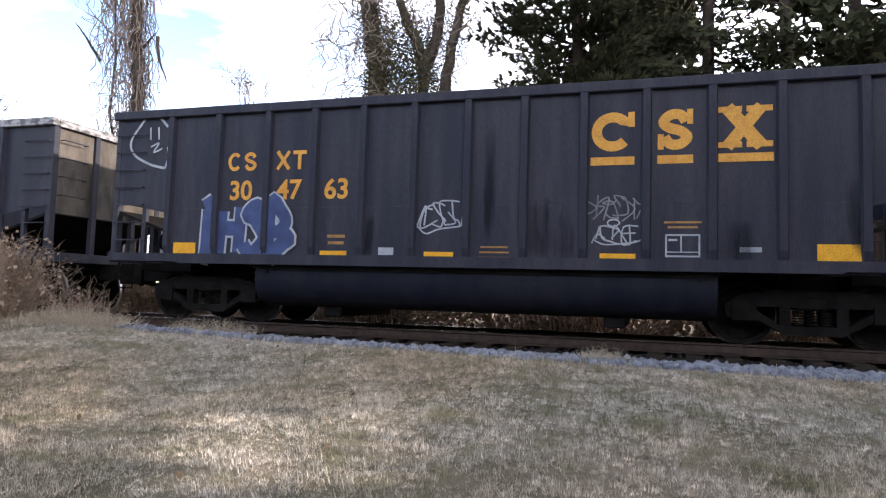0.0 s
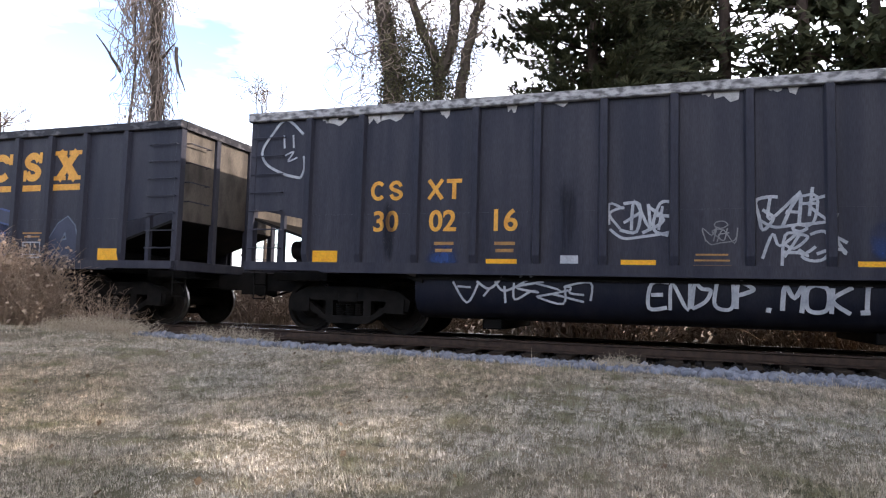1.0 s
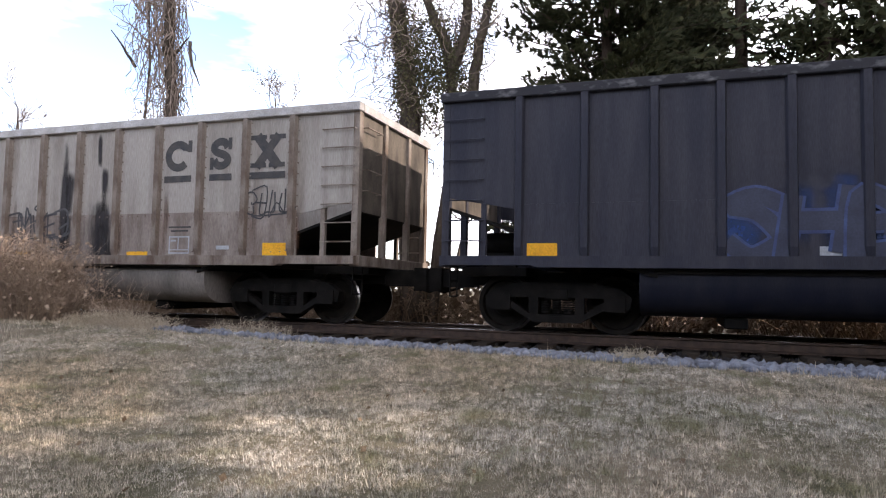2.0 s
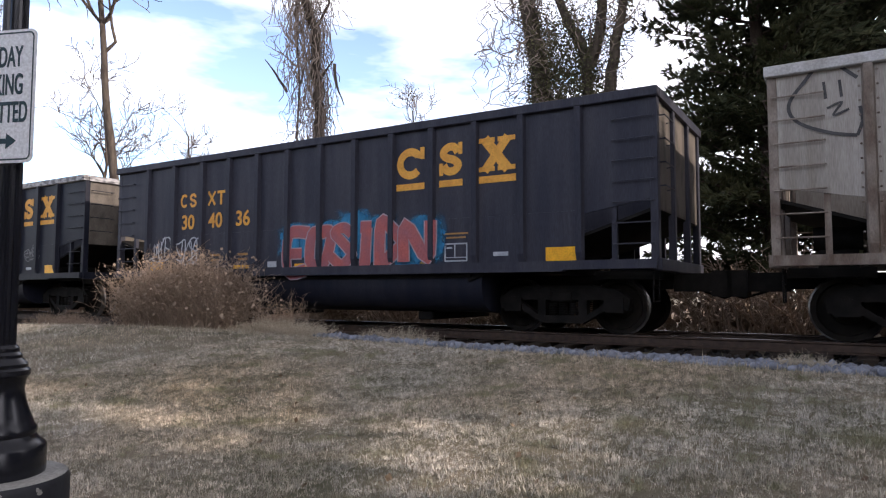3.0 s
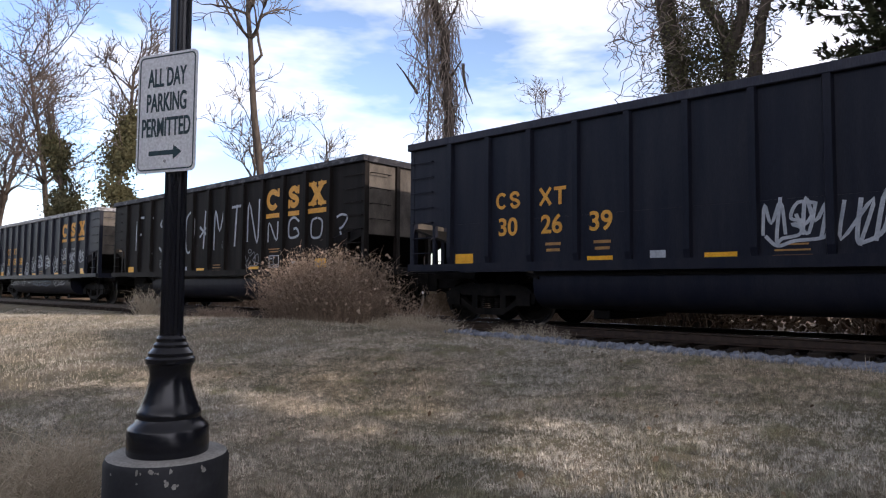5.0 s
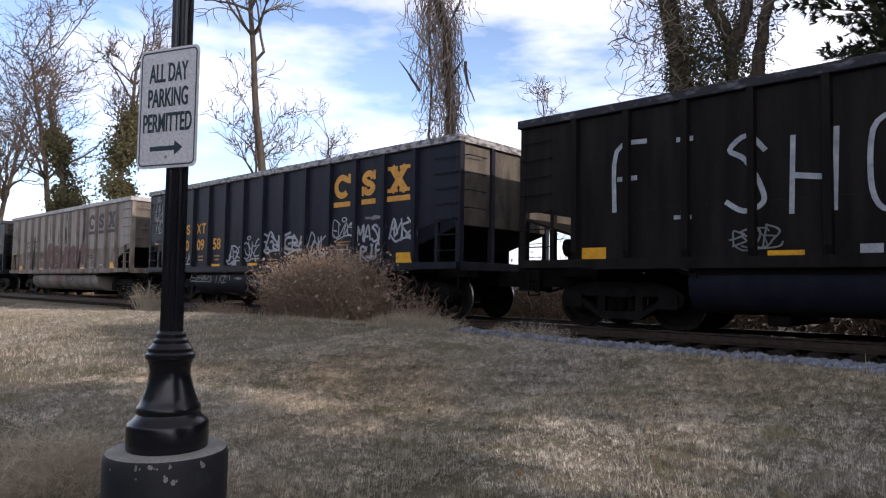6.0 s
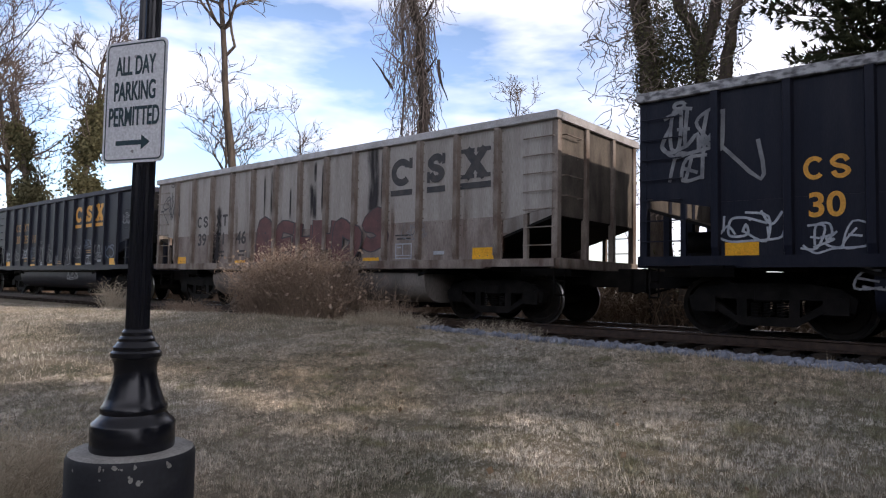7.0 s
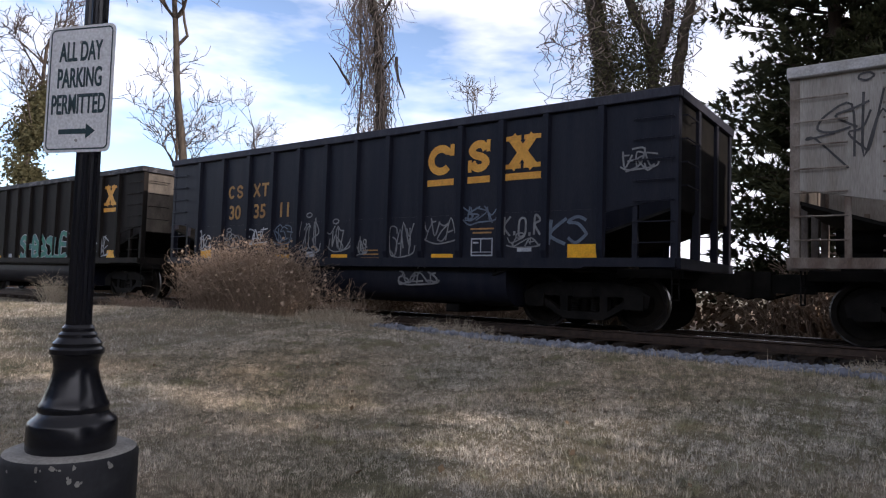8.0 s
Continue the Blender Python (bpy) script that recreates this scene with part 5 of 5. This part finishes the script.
def branch_out(gl, gt, pts, rad, rng, level, count, spread, scale, droop=0.0, tips=None, thick=0.005):
    """Side branches along a limb, two or three orders deep; the thin ones go to gt."""
    for i in range(count):
        k = rng.randint(max(1, len(pts) // 3), len(pts) - 1)
        base = pts[k]
        along = (pts[k] - pts[k - 1]).normalized()
        side = along.orthogonal().normalized()
        side.rotate(Matrix.Rotation(rng.uniform(0, 2 * math.pi), 3, along))
        d = (along * rng.uniform(0.4, 1.0) + side * spread + Vector((0, 0, rng.uniform(0, 0.35) - droop))).normalized()
        ln = scale * rng.uniform(0.5, 1.1)
        r0 = max(min(rad[k] * 0.65, 0.02 + ln * 0.016), thick * 1.3)
        g = gl if level == 0 else gt
        q, rr, dd = limb(g, base, d, ln, r0, max(r0 * 0.25, thick), rng, 0.22, 6, 0.05 - droop * 0.3, 5 if level == 0 else 3)
        if level < 2:
            branch_out(gl, gt, q, rr, rng, level + 1, 6 if level == 0 else 5, spread, scale * 0.5, droop, tips, thick)
        elif tips is not None:
            tips.append(q[-1])


def bare_tree(x, y, z, height, r, lean, seed, label, first=0.35, limbs=9, scale=3.0, buds=False, ivy=0, twig=0.011):
    rng = random.Random(seed)
    t = thing("tree", label, "tree", at=pose(x, y, z))
    gk, gl, gt = Geo(), Geo(), Geo()
    pts, rad, _ = limb(gk, Vector((0, 0, -0.2)), Vector((lean[0], lean[1], 1)), height, r, r * 0.28, rng, 0.05, 14, 0.03, 9)
    k0 = int(len(pts) * first)
    tips = []
    branch_out(gl, gt, pts[k0:], rad[k0:], rng, 0, limbs, 0.8, scale, 0.0, tips, twig)
    smooth(link("trunk", gk.mesh("trunk"), BARK, t), 60)
    tagged(link("branchwork", gl.mesh("branchwork"), BARK, t, "crooked bare limbs"), kind="stuff")
    tagged(link("twig_canopy", gt.mesh("twig_canopy"), TWIG, t, "fine bare twigs"), kind="stuff")
    if buds:
        gb = Geo()
        for p in tips:
            for i in range(5):
                gb.leaf(p + Vector((rng.gauss(0, 0.15), rng.gauss(0, 0.15), rng.gauss(0, 0.15))), 0.10, rng)
        link("bud_haze", gb.mesh("bud_haze"), BUDS, t, "reddish spring buds")
    if ivy:
        gi = Geo()
        lumps = []
        for i in range(34):
            u = rng.random()
            k = min(len(pts) - 1, int((0.2 + 0.56 * u) * len(pts)))
            a, out = rng.uniform(0, 2 * math.pi), rng.random() ** 0.7 * (2.4 - 1.9 * u)
            lumps.append((pts[k] + Vector((math.cos(a) * out, math.sin(a) * out, rng.uniform(-0.8, 0.8))), rng.uniform(0.28, 0.62)))
        for i in range(ivy):
            c, w = rng.choice(lumps)
            gi.leaf(c + Vector((rng.gauss(0, w), rng.gauss(0, w), rng.gauss(0, w * 1.2))), rng.uniform(0.16, 0.34), rng)
        link("ivy", gi.mesh("ivy"), IVY, t, "ivy climbing the trunk")
    return t


def vine_tree(x, y, z, spine, r, seed, label, width, hang, forks=(), leaves=0, curtain=(-1.9, 0.9), side=(), slim=0.62, drop=(0.8, 2.6), sway=0.07, cling=0.34, low=0.3, clump=0):
    """A trunk smothered in hanging dry vines."""
    rng = random.Random(seed)
    t = thing("vine_covered_tree", label, "tree", at=pose(x, y, z))
    gk, gl, gv = Geo(), Geo(), Geo()
    P = [Vector(p) for p in spine]
    fine = [P[i].lerp(P[i + 1], k / 4) + Vector((rng.gauss(0, 0.03), rng.gauss(0, 0.03), 0)) for i in range(len(P) - 1) for k in range(4)] + [P[-1]]
    gk.tube(fine, [r * (1 - 0.55 * i / len(fine)) for i in range(len(fine))], 10)
    stems = [fine]
    for f in forks:
        Q = [Vector(p) for p in f]
        q = [Q[i].lerp(Q[i + 1], k / 4) + Vector((rng.gauss(0, 0.03), rng.gauss(0, 0.03), 0)) for i in range(len(Q) - 1) for k in range(4)] + [Q[-1]]
        gl.tube(q, [r * slim * (1 - 0.5 * i / len(q)) for i in range(len(q))], 8)
        stems.append(q)
        branch_out(gl, gv, q[4:], [r * 0.3] * len(q[4:]), rng, 1, 10, 0.9, 1.5, 0.05, None, 0.008)
    for a, b in side:
        limb(gl, Vector(a), Vector(b) - Vector(a), (Vector(b) - Vector(a)).length, 0.06, 0.015, rng, 0.12, 6)
    # hanging strands
    for i in range(hang):
        free = rng.random() < 0.42
        s = fine if free or rng.random() < 0.65 else rng.choice(stems)
        p = rng.choice(s[len(s) // 4:])
        top = p.z + rng.uniform(-0.5, 1.5)
        ox = rng.uniform(*curtain) if free else rng.gauss(0.1, width * 0.24)
        oy = rng.gauss(0, width * 0.3)
        ln = rng.uniform(*drop)
        v, q = Vector((p.x + ox, p.y + oy, top)), []
        for k in range(8):
            q.append(v.copy())
            v += Vector((rng.gauss(0, sway), rng.gauss(0, sway), -ln / 7))
            if v.z < 0.1:
                break
        if len(q) > 2:
            gv.tube(q, [rng.uniform(0.008, 0.020)] * len(q), 3)
    # short crooked side twigs
    for i in range(hang // 2):
        s = fine if rng.random() < 0.6 else rng.choice(stems)
        p = rng.choice(s[len(s) // 5:])
        limb(gv, p + Vector(((rng.uniform(*curtain) if s is fine else rng.gauss(0, 0.25)) * 0.9, rng.gauss(0, 0.3), rng.uniform(-0.6, 0.6))), Vector((rng.gauss(0, 1), rng.gauss(0, 1), rng.uniform(-0.8, 0.8))), rng.uniform(0.4, 1.2), 0.016, 0.005, rng, 0.4, 6, -0.05, 3)
    smooth(link("trunk", gk.mesh("trunk"), BARK, t), 60)
    tagged(link("branchwork", gl.mesh("branchwork"), BARK, t, "thick crooked limbs"), kind="stuff")
    tagged(link("vine_curtain", gv.mesh("vine_curtain"), VINE, t, "curtain of hanging dry vines"), kind="stuff")
    if leaves:
        gi = Geo()
        for i in range(leaves):
            s = fine if rng.random() < 0.45 else rng.choice(stems)
            p = s[min(len(s) - 1, int((low + (0.9 - low) * rng.random()) * len(s)))]
            gi.leaf(p + Vector((rng.gauss(0, cling), rng.gauss(0, cling), rng.gauss(0, 0.4))), rng.uniform(0.035, 0.075), rng)
        for i in range(clump):
            p = Vector((rng.uniform(-0.5, 1.4), rng.gauss(0, 0.35), rng.triangular(5.2, 9.0, 6.9)))
            p.z -= 0.5 * abs(p.x - 0.3)
            gi.leaf(p, rng.uniform(0.04, 0.09), rng)
        link("ivy", gi.mesh("ivy"), IVY, t, "dusty green-brown ivy leaves")
    return t


def pine(seed, height, first, dense, reach):
    """A tall conifer: straight trunk, drooping limbs, tufts of needles."""
    rng = random.Random(seed)
    t = thing("pine_tree", "tall dark green pine tree with a bare lower trunk", "tree", "pines behind the track")
    gk, gl, gn = Geo(), Geo(), Geo()
    pts, rad, _ = limb(gk, Vector((0, 0, -0.3)), Vector((0, 0, 1)), height, 0.24, 0.05, rng, 0.02, 14, 0.02, 9)
    for i in range(dense):
        h = first + (height - first) * rng.random() ** 1.1
        k = min(len(pts) - 2, int(h / height * (len(pts) - 1)))
        p = pts[k].lerp(pts[k + 1], rng.random())
        a = rng.uniform(0, 2 * math.pi)
        ln = reach * (1.05 - 0.75 * (p.z / height)) * rng.uniform(0.55, 1.15)
        q, rr, _ = limb(gl, p, Vector((math.cos(a), math.sin(a), rng.uniform(-0.1, 0.35))), ln, 0.045, 0.01, rng, 0.12, 7, 0.0, 3)
        for j in range(2, len(q)):
            for m in range(5):
                c = q[j] + Vector((rng.gauss(0, 0.24), rng.gauss(0, 0.24), rng.gauss(0.05, 0.13)))
                for e in range(6):
                    d = Vector((rng.gauss(0, 1), rng.gauss(0, 1), rng.gauss(0.25, 0.7))).normalized() * rng.uniform(0.18, 0.36)
                    if e % 2 == 0:
                        u = d.orthogonal().normalized() * 0.085
                        gn.tri(c - u, c + u, c + d)
    smooth(link("trunk", gk.mesh("trunk"), BARK_DARK, t), 60)
    tagged(link("branchwork", gl.mesh("branchwork"), BARK_DARK, t, "thin dark limbs"), kind="stuff")
    link("crown", gn.mesh("crown"), NEEDLE, t, "tufted dark needles")
    return t


def spruce(seed, height, first, whorls, reach):
    """A dense conifer: tiers of level boughs, each a flat fan of needle sprays."""
    rng = random.Random(seed)
    t = thing("spruce_tree", "dense dark spruce with tiers of level boughs", "tree", "pines behind the track")
    gk, gl, gn = Geo(), Geo(), Geo()
    pts, rad, _ = limb(gk, Vector((0, 0, -0.3)), Vector((0, 0, 1)), height, 0.26, 0.04, rng, 0.012, 14, 0.02, 9)
    for i in range(whorls):
        h = first + (height - first) * ((i + rng.uniform(-0.3, 0.3)) / whorls)
        k = max(0, min(len(pts) - 2, int(h / height * (len(pts) - 1))))
        for j in range(rng.randint(4, 6)):
            a = rng.uniform(0, 2 * math.pi)
            ln = reach * (1.04 - 0.8 * max(0, h / height) ** 1.3) * rng.uniform(0.6, 1.12)
            base = pts[k].copy()
            base.z = h
            q, rr, d = limb(gl, base, Vector((math.cos(a), math.sin(a), rng.uniform(-0.12, 0.2))), ln, 0.04, 0.008, rng, 0.07, 8, 0.01, 4)
            for m in range(2, len(q)):
                fwd = (q[m] - q[m - 1]).normalized()
                side = Vector((-fwd.y, fwd.x, 0)).normalized()
                for e in range(9):
                    sgn = 1 if e % 2 else -1
                    out = rng.uniform(0.1, 0.75) * (1.15 - 0.6 * m / len(q))
                    c = q[m] + side * sgn * out + fwd * rng.uniform(-0.2, 0.35) + Vector((0, 0, rng.gauss(-0.04, 0.06)))
                    for n in range(11):
                        v = (fwd * rng.uniform(0.2, 1.0) + side * sgn * rng.uniform(0.0, 1.0) + Vector((0, 0, rng.gauss(0.05, 0.35)))).normalized() * rng.uniform(0.16, 0.34)
                        u = v.orthogonal().normalized() * 0.031
                        gn.tri(c - u, c + u, c + v)
    smooth(link("trunk", gk.mesh("trunk"), BARK_DARK, t), 60)
    tagged(link("branchwork", gl.mesh("branchwork"), BARK_DARK, t, "level dark boughs"), kind="stuff")
    link("crown", gn.mesh("crown"), NEEDLE, t, "flat sprays of dark needles")
    return t


SP = spruce(211, 18, 1.5, 50, 3.7)
SP.matrix_basis = pose(-2.7, 19.4, 0.2)
P1, P2, P3 = pine(201, 19, 2.2, 190, 3.2), pine(202, 21, 3.6, 110, 3.0), pine(203, 17, 6.5, 62, 2.5)
P1.matrix_basis, P2.matrix_basis, P3.matrix_basis = pose(-1.6, 22.0, 0.2), pose(0.5, 20.0, 0.2, 0, 0, 40), pose(2.35, 19.0, 0.2)
for src, x, y, a, s in ((P3, 3.8, 20.5, 80, 1.0), (P2, 4.6, 19.5, 300, 1.0), (P1, 6.6, 21.5, 210, 1.0), (P2, 9.2, 20.5, 130, 1.0), (P1, 12.0, 22.0, 10, 1.0), (P1, -0.6, 24.5, 250, 1.0), (P3, 7.9, 19.0, 30, 1.0), (P1, 15.0, 21.0, 160, 1.0)):
    copy_thing(src, pose(x, y, 0.2, 0, 0, a))
# unseen pines added at the lawn's end and along the line to shade the lawn
SHADE_PINE = pine(204, 13.4, 1.2, 330, 4.6)
SHADE_PINE.matrix_basis = pose(12.23, 4.5, 0.2, 0, 0, 26.4)
for x, y, a, k in ((17.57, 5.61, 65.7, 1.18), (23.36, 6.05, 81.7, 1.42), (11.66, 1.97, 204.1, 1.03), (18.59, 2.37, 343.6, 1.26),
                   (26.09, 2.62, 204.0, 1.5), (22.9, 13.42, 70.8, 1.35), (15.31, 4.29, 284.1, 1.12), (20.82, 5.44, 72.7, 1.32)):
    copy_thing(SHADE_PINE, pose(x, y, 0.2, 0, 0, a) @ Matrix.Scale(k, 4))

vine_tree(-16.4, 17.0, 0.3, [(0, 0, -0.3), (0.05, 0, 3), (0.1, 0, 6.6), (-0.1, 0, 8.6), (-0.25, 0, 10.2), (-0.8, 0, 11.6), (-1.2, 0, 13.5)], 0.24, 301, "leaning tree trunk draped in hanging dry vines", 0.6, 430,
          forks=[[(-0.25, 0, 9.9), (0.25, 0.1, 11.0), (0.8, 0.2, 13.0)], [(-0.3, 0.1, 3.0), (-1.05, 0.1, 6.5), (-0.95, 0, 9.0), (-1.25, 0.1, 12)]], leaves=1500, cling=0.2, slim=0.2, curtain=(-1.35, 0.2), drop=(0.9, 2.6), sway=0.10, side=[((0.1, 0, 8.4), (0.75, -0.1, 8.9)), ((0.7, 0, 8.8), (1.1, 0, 7.2)), ((-1.5, 0, 8.2), (-2.8, 0, 9.3))])
vine_tree(-7.8, 16.6, 0.3, [(0.2, 0, -0.3), (0.0, 0, 3), (-0.1, 0, 6.0), (-0.35, 0, 7.8), (-0.7, 0, 9.5), (-1.0, 0, 12)], 0.36, 302, "ivy-clad tree with two dead limbs and trailing vines", 0.9, 400,
          forks=[[(0.6, -0.1, 0.0), (1.15, -0.1, 4.5), (1.15, -0.1, 6.9), (0.75, -0.1, 8.0), (0.35, -0.1, 9.0), (-0.1, -0.1, 11)], [(1.15, -0.1, 6.9), (1.45, -0.1, 7.8), (1.55, -0.1, 9.2), (1.3, -0.1, 11.5)], [(1.5, 0, 5.6), (1.75, 0, 6.8), (2.0, 0, 8.2), (2.3, 0.1, 9.6)]], leaves=11000, slim=0.5, curtain=(-1.5, 0.5), drop=(0.3, 1.1), sway=0.12, cling=0.19, low=0.06, clump=9000)
bare_tree(-32.2, 20.0, 0.2, 21, 0.29, (-0.04, 0), 311, "tall slender leafless tree with crooked limbs", 0.42, 15, 5.2, twig=0.02)
bare_tree(-34.2, 20.5, 0.2, 11.5, 0.14, (-0.05, 0), 312, "small leafless multi-branched tree", 0.3, 13, 3.6, twig=0.016)
bare_tree(-41.0, 32.0, 0.2, 12.5, 0.16, (0.05, 0), 313, "distant leafless tree above the train", 0.35, 14, 3.0)
bare_tree(-22.0, 32.0, 0.2, 11.8, 0.12, (0.0, 0), 314, "distant leafless sapling top", 0.45, 8, 2.2)
bare_tree(-61.5, 22.5, 0.2, 20.5, 0.42, (0.08, 0), 315, "bushy tree with ivy-covered trunk", 0.25, 16, 5.5, ivy=11000, twig=0.024)
bare_tree(-71.5, 22.5, 0.2, 19.5, 0.40, (-0.05, 0), 316, "ivy-covered tree with bare upper branches", 0.3, 14, 5.5, ivy=11000, twig=0.024)
bare_tree(-79.0, 24.0, 0.2, 24.0, 0.40, (0.1, 0), 317, "leafless tree with reddish buds on its twigs", 0.3, 24, 8.5, buds=True, twig=0.026)
bare_tree(-92.0, 22.0, 0.2, 21.0, 0.40, (0.12, 0), 318, "leafless tree with reddish buds and a low limb", 0.3, 22, 9.0, buds=True, twig=0.026)
for i, (x, y, h) in enumerate(((-52, 34, 10), (-110, 40, 14), (-30, 44, 9), (-13, 36, 9))):
    bare_tree(x, y, 0.2, h, 0.14, (0.02, 0), 330 + i, "distant leafless tree beyond the railway", 0.3, 10, 3.0)


def sky_screen_belt():
    """Unseen evergreens added behind the viewer to hold back low sky light."""
    r = random.Random(66)
    g = Geo()
    for i in range(26000):
        x = r.uniform(-75, 60)
        top = 10 + 3 * noise.noise(Vector((x * 0.12, 3, 0))) + 1.5 * noise.noise(Vector((x * 0.5, 9, 0)))
        g.leaf(Vector((x, -17 - abs(r.gauss(0, 2.5)), top * r.random() ** 0.8 - 0.5)), r.uniform(0.6, 1.1), r)
    tagged(link("evergreen_belt", g.mesh("evergreen_belt"), NEEDLE), "unseen belt of evergreens added to screen off low sky light", "trees", kind="stuff")


sky_screen_belt()


# ---- undergrowth ----
def thicket(name, label, x, y, w, d, h, count, seed, mat, thick=0.006, lean=0.5, base=None, leaves=0, category="bush"):
    rng = random.Random(seed)
    z0 = ground_z(x, y) if base is None else base
    t = thing(name, label, category, at=pose(x, y, z0 - 0.03))
    g, gl = Geo(), Geo()
    for i in range(count):
        u = rng.uniform(-1, 1)
        px, py = u * w * 0.5 * rng.random() ** 0.3, rng.uniform(-1, 1) * d * 0.5
        hh = h * (1 - 0.5 * abs(2 * px / w) ** 2.2) * rng.uniform(0.45, 1.05)
        v = Vector((px * 0.75, py * 0.75, 0))
        e = Vector((px * 0.6 / w + rng.gauss(0, lean * 0.5), rng.gauss(0, lean * 0.5), 1.0)).normalized()
        q = []
        for k in range(5):
            q.append(v.copy())
            e = (e + Vector((rng.gauss(0, 0.16), rng.gauss(0, 0.16), -0.04 * k))).normalized()
            v += e * hh / 4
        g.tube(q, [thick * (1.15 - 0.2 * k) for k in range(5)], 3)
        for k in (2, 3, 3, 4):
            b = q[k] + Vector((0, 0, 0))
            f = Vector((rng.gauss(0, 1), rng.gauss(0, 1), rng.uniform(0, 1.2))).normalized() * rng.uniform(0.08, 0.28) * min(1, h)
            g.tube([b, b + f * 0.6 + Vector((0, 0, 0.01)), b + f], [thick * 0.6, thick * 0.5, thick * 0.3], 3)
        for k in range(leaves):
            gl.leaf(q[rng.randint(2, 4)] + Vector((rng.gauss(0, 0.1), rng.gauss(0, 0.1), rng.gauss(0, 0.1))), rng.uniform(0.03, 0.08), rng)
    tagged(link("stem_tangle", g.mesh("stem_tangle"), mat, t), kind="stuff")
    if leaves:
        tagged(link("dry_foliage", gl.mesh("dry_foliage"), mat, t, "feathery dry foliage"), kind="stuff")
    return t


thicket("brush", "wide twiggy brown bush beside the track", -12.3, 8.7, 4.7, 1.3, 1.62, 2100, 401, BRUSH, 0.006, 0.55, leaves=2)
thicket("weeds", "sparse dry weeds at the foot of the embankment", -9.6, 8.7, 1.8, 0.7, 0.8, 130, 402, BRUSH, 0.005, 0.8)
thicket("weeds", "pale arching dry grass tuft", -9.3, 8.35, 3.0, 0.6, 0.34, 700, 403, DRY, 0.0035, 1.2)
thicket("weeds", "pale arching dry grass tuft", -7.0, 8.5, 2.4, 0.4, 0.32, 260, 404, DRY, 0.003, 1.1)
thicket("weeds", "pale dry grass clump at the ballast edge", -1.45, 8.45, 0.9, 0.35, 0.24, 240, 405, DRY, 0.003, 1.2)
thicket("weeds", "tall thin straw weeds beside the track", -21.5, 9.0, 1.6, 0.6, 1.0, 160, 406, DRY, 0.006, 0.9)
thicket("weeds", "low dry weeds along the track", -17.0, 8.9, 4.0, 0.5, 0.45, 320, 407, BRUSH, 0.006, 1.0)
thicket("ornamental_grass", "rounded clump of tan ornamental grass", -5.35, 1.25, 0.75, 0.75, 0.55, 600, 408, DRY, 0.0028, 0.9, category="grass")
rng = random.Random(77)
for i in range(20):
    x = -72 + 4.3 * i + rng.uniform(-1, 1)
    thicket("hedgerow_bush", "tangled brown undergrowth behind the track", x, 15.6 + rng.uniform(-0.6, 1.2), 5.0, 1.6, rng.uniform(1.7, 2.5), 240, 420 + i, LITTER if i % 2 else BRUSH, 0.020, 0.9, leaves=12)


def undergrowth():
    """Low brown scrub that fills the view under and between the cars."""
    r = random.Random(58)
    g = Geo()
    for i in range(30000):
        x, y = r.uniform(-95, 16), 16.5 + abs(r.gauss(0, 1.6))
        top = 1.5 + 0.6 * noise.noise(Vector((x * 0.35, 1, 0))) + 0.4 * noise.noise(Vector((x * 1.3, 5, 0)))
        g.leaf(Vector((x, y, 0.2 + top * r.random() ** 0.9)), r.uniform(0.10, 0.28), r)
    tagged(link("scrub", g.mesh("scrub"), LITTER), "low tangled brown scrub behind the railway", "undergrowth", kind="stuff")


undergrowth()


def leaf_litter():
    rg = random.Random(55)
    g = Geo()
    for i in range(9000):
        x, y = rg.uniform(-45, 12), rg.uniform(13.6, 18)
        g.leaf(Vector((x, y, ground_z(x, y) + rg.uniform(0.0, 0.12))), rg.uniform(0.08, 0.18), rg)
    tagged(link("leaf_litter", g.mesh("leaf_litter"), LITTER), "brown fallen leaves covering the ground behind the track", "leaf litter", kind="stuff")
    g = Geo()
    for i in range(60):
        x, y = rg.uniform(-9, 3), rg.uniform(2.5, 8)
        g.leaf(Vector((x, y, ground_z(x, y) + 0.03)), rg.uniform(0.03, 0.06), rg)
    tagged(link("fallen_leaves", g.mesh("fallen_leaves"), LITTER), "scattered curled brown leaves on the lawn", "leaves", kind="stuff")


leaf_litter()


# ---- motion ----
SLIP = [(0, 0.18), (0.5, -0.02), (0.7, -0.1), (1, -0.15), (2.5, -0.62), (3.3, -0.69), (3.9, -0.72), (4.5, -0.80), (5, -0.77), (7, -0.70), (7.5, -0.69), (8, -0.68)]   # the train's small gains and losses on an even pace


def slip(t):
    return float(np.interp(t, [a for a, b in SLIP], [b for a, b in SLIP]))


def motions():
    turn = math.degrees(1 / 0.458)
    for k, c in enumerate(cars):
        walk(c, [(t / 4, pose(rear[k] + SPEED * t / 4 + slip(t / 4), MID, RZ)) for t in range(33)])
        for truck in [o for o in c.children if o.name.startswith("truck")]:
            for w in [o for o in truck.children if o.name.startswith("wheelset")]:
                x = w.matrix_basis.translation.x
                walk(w, [(f / FPS, pose(x, 0, 0.458, 0, (SPEED * f / FPS * turn) % 360, 0)) for f in range(241)])


motions()
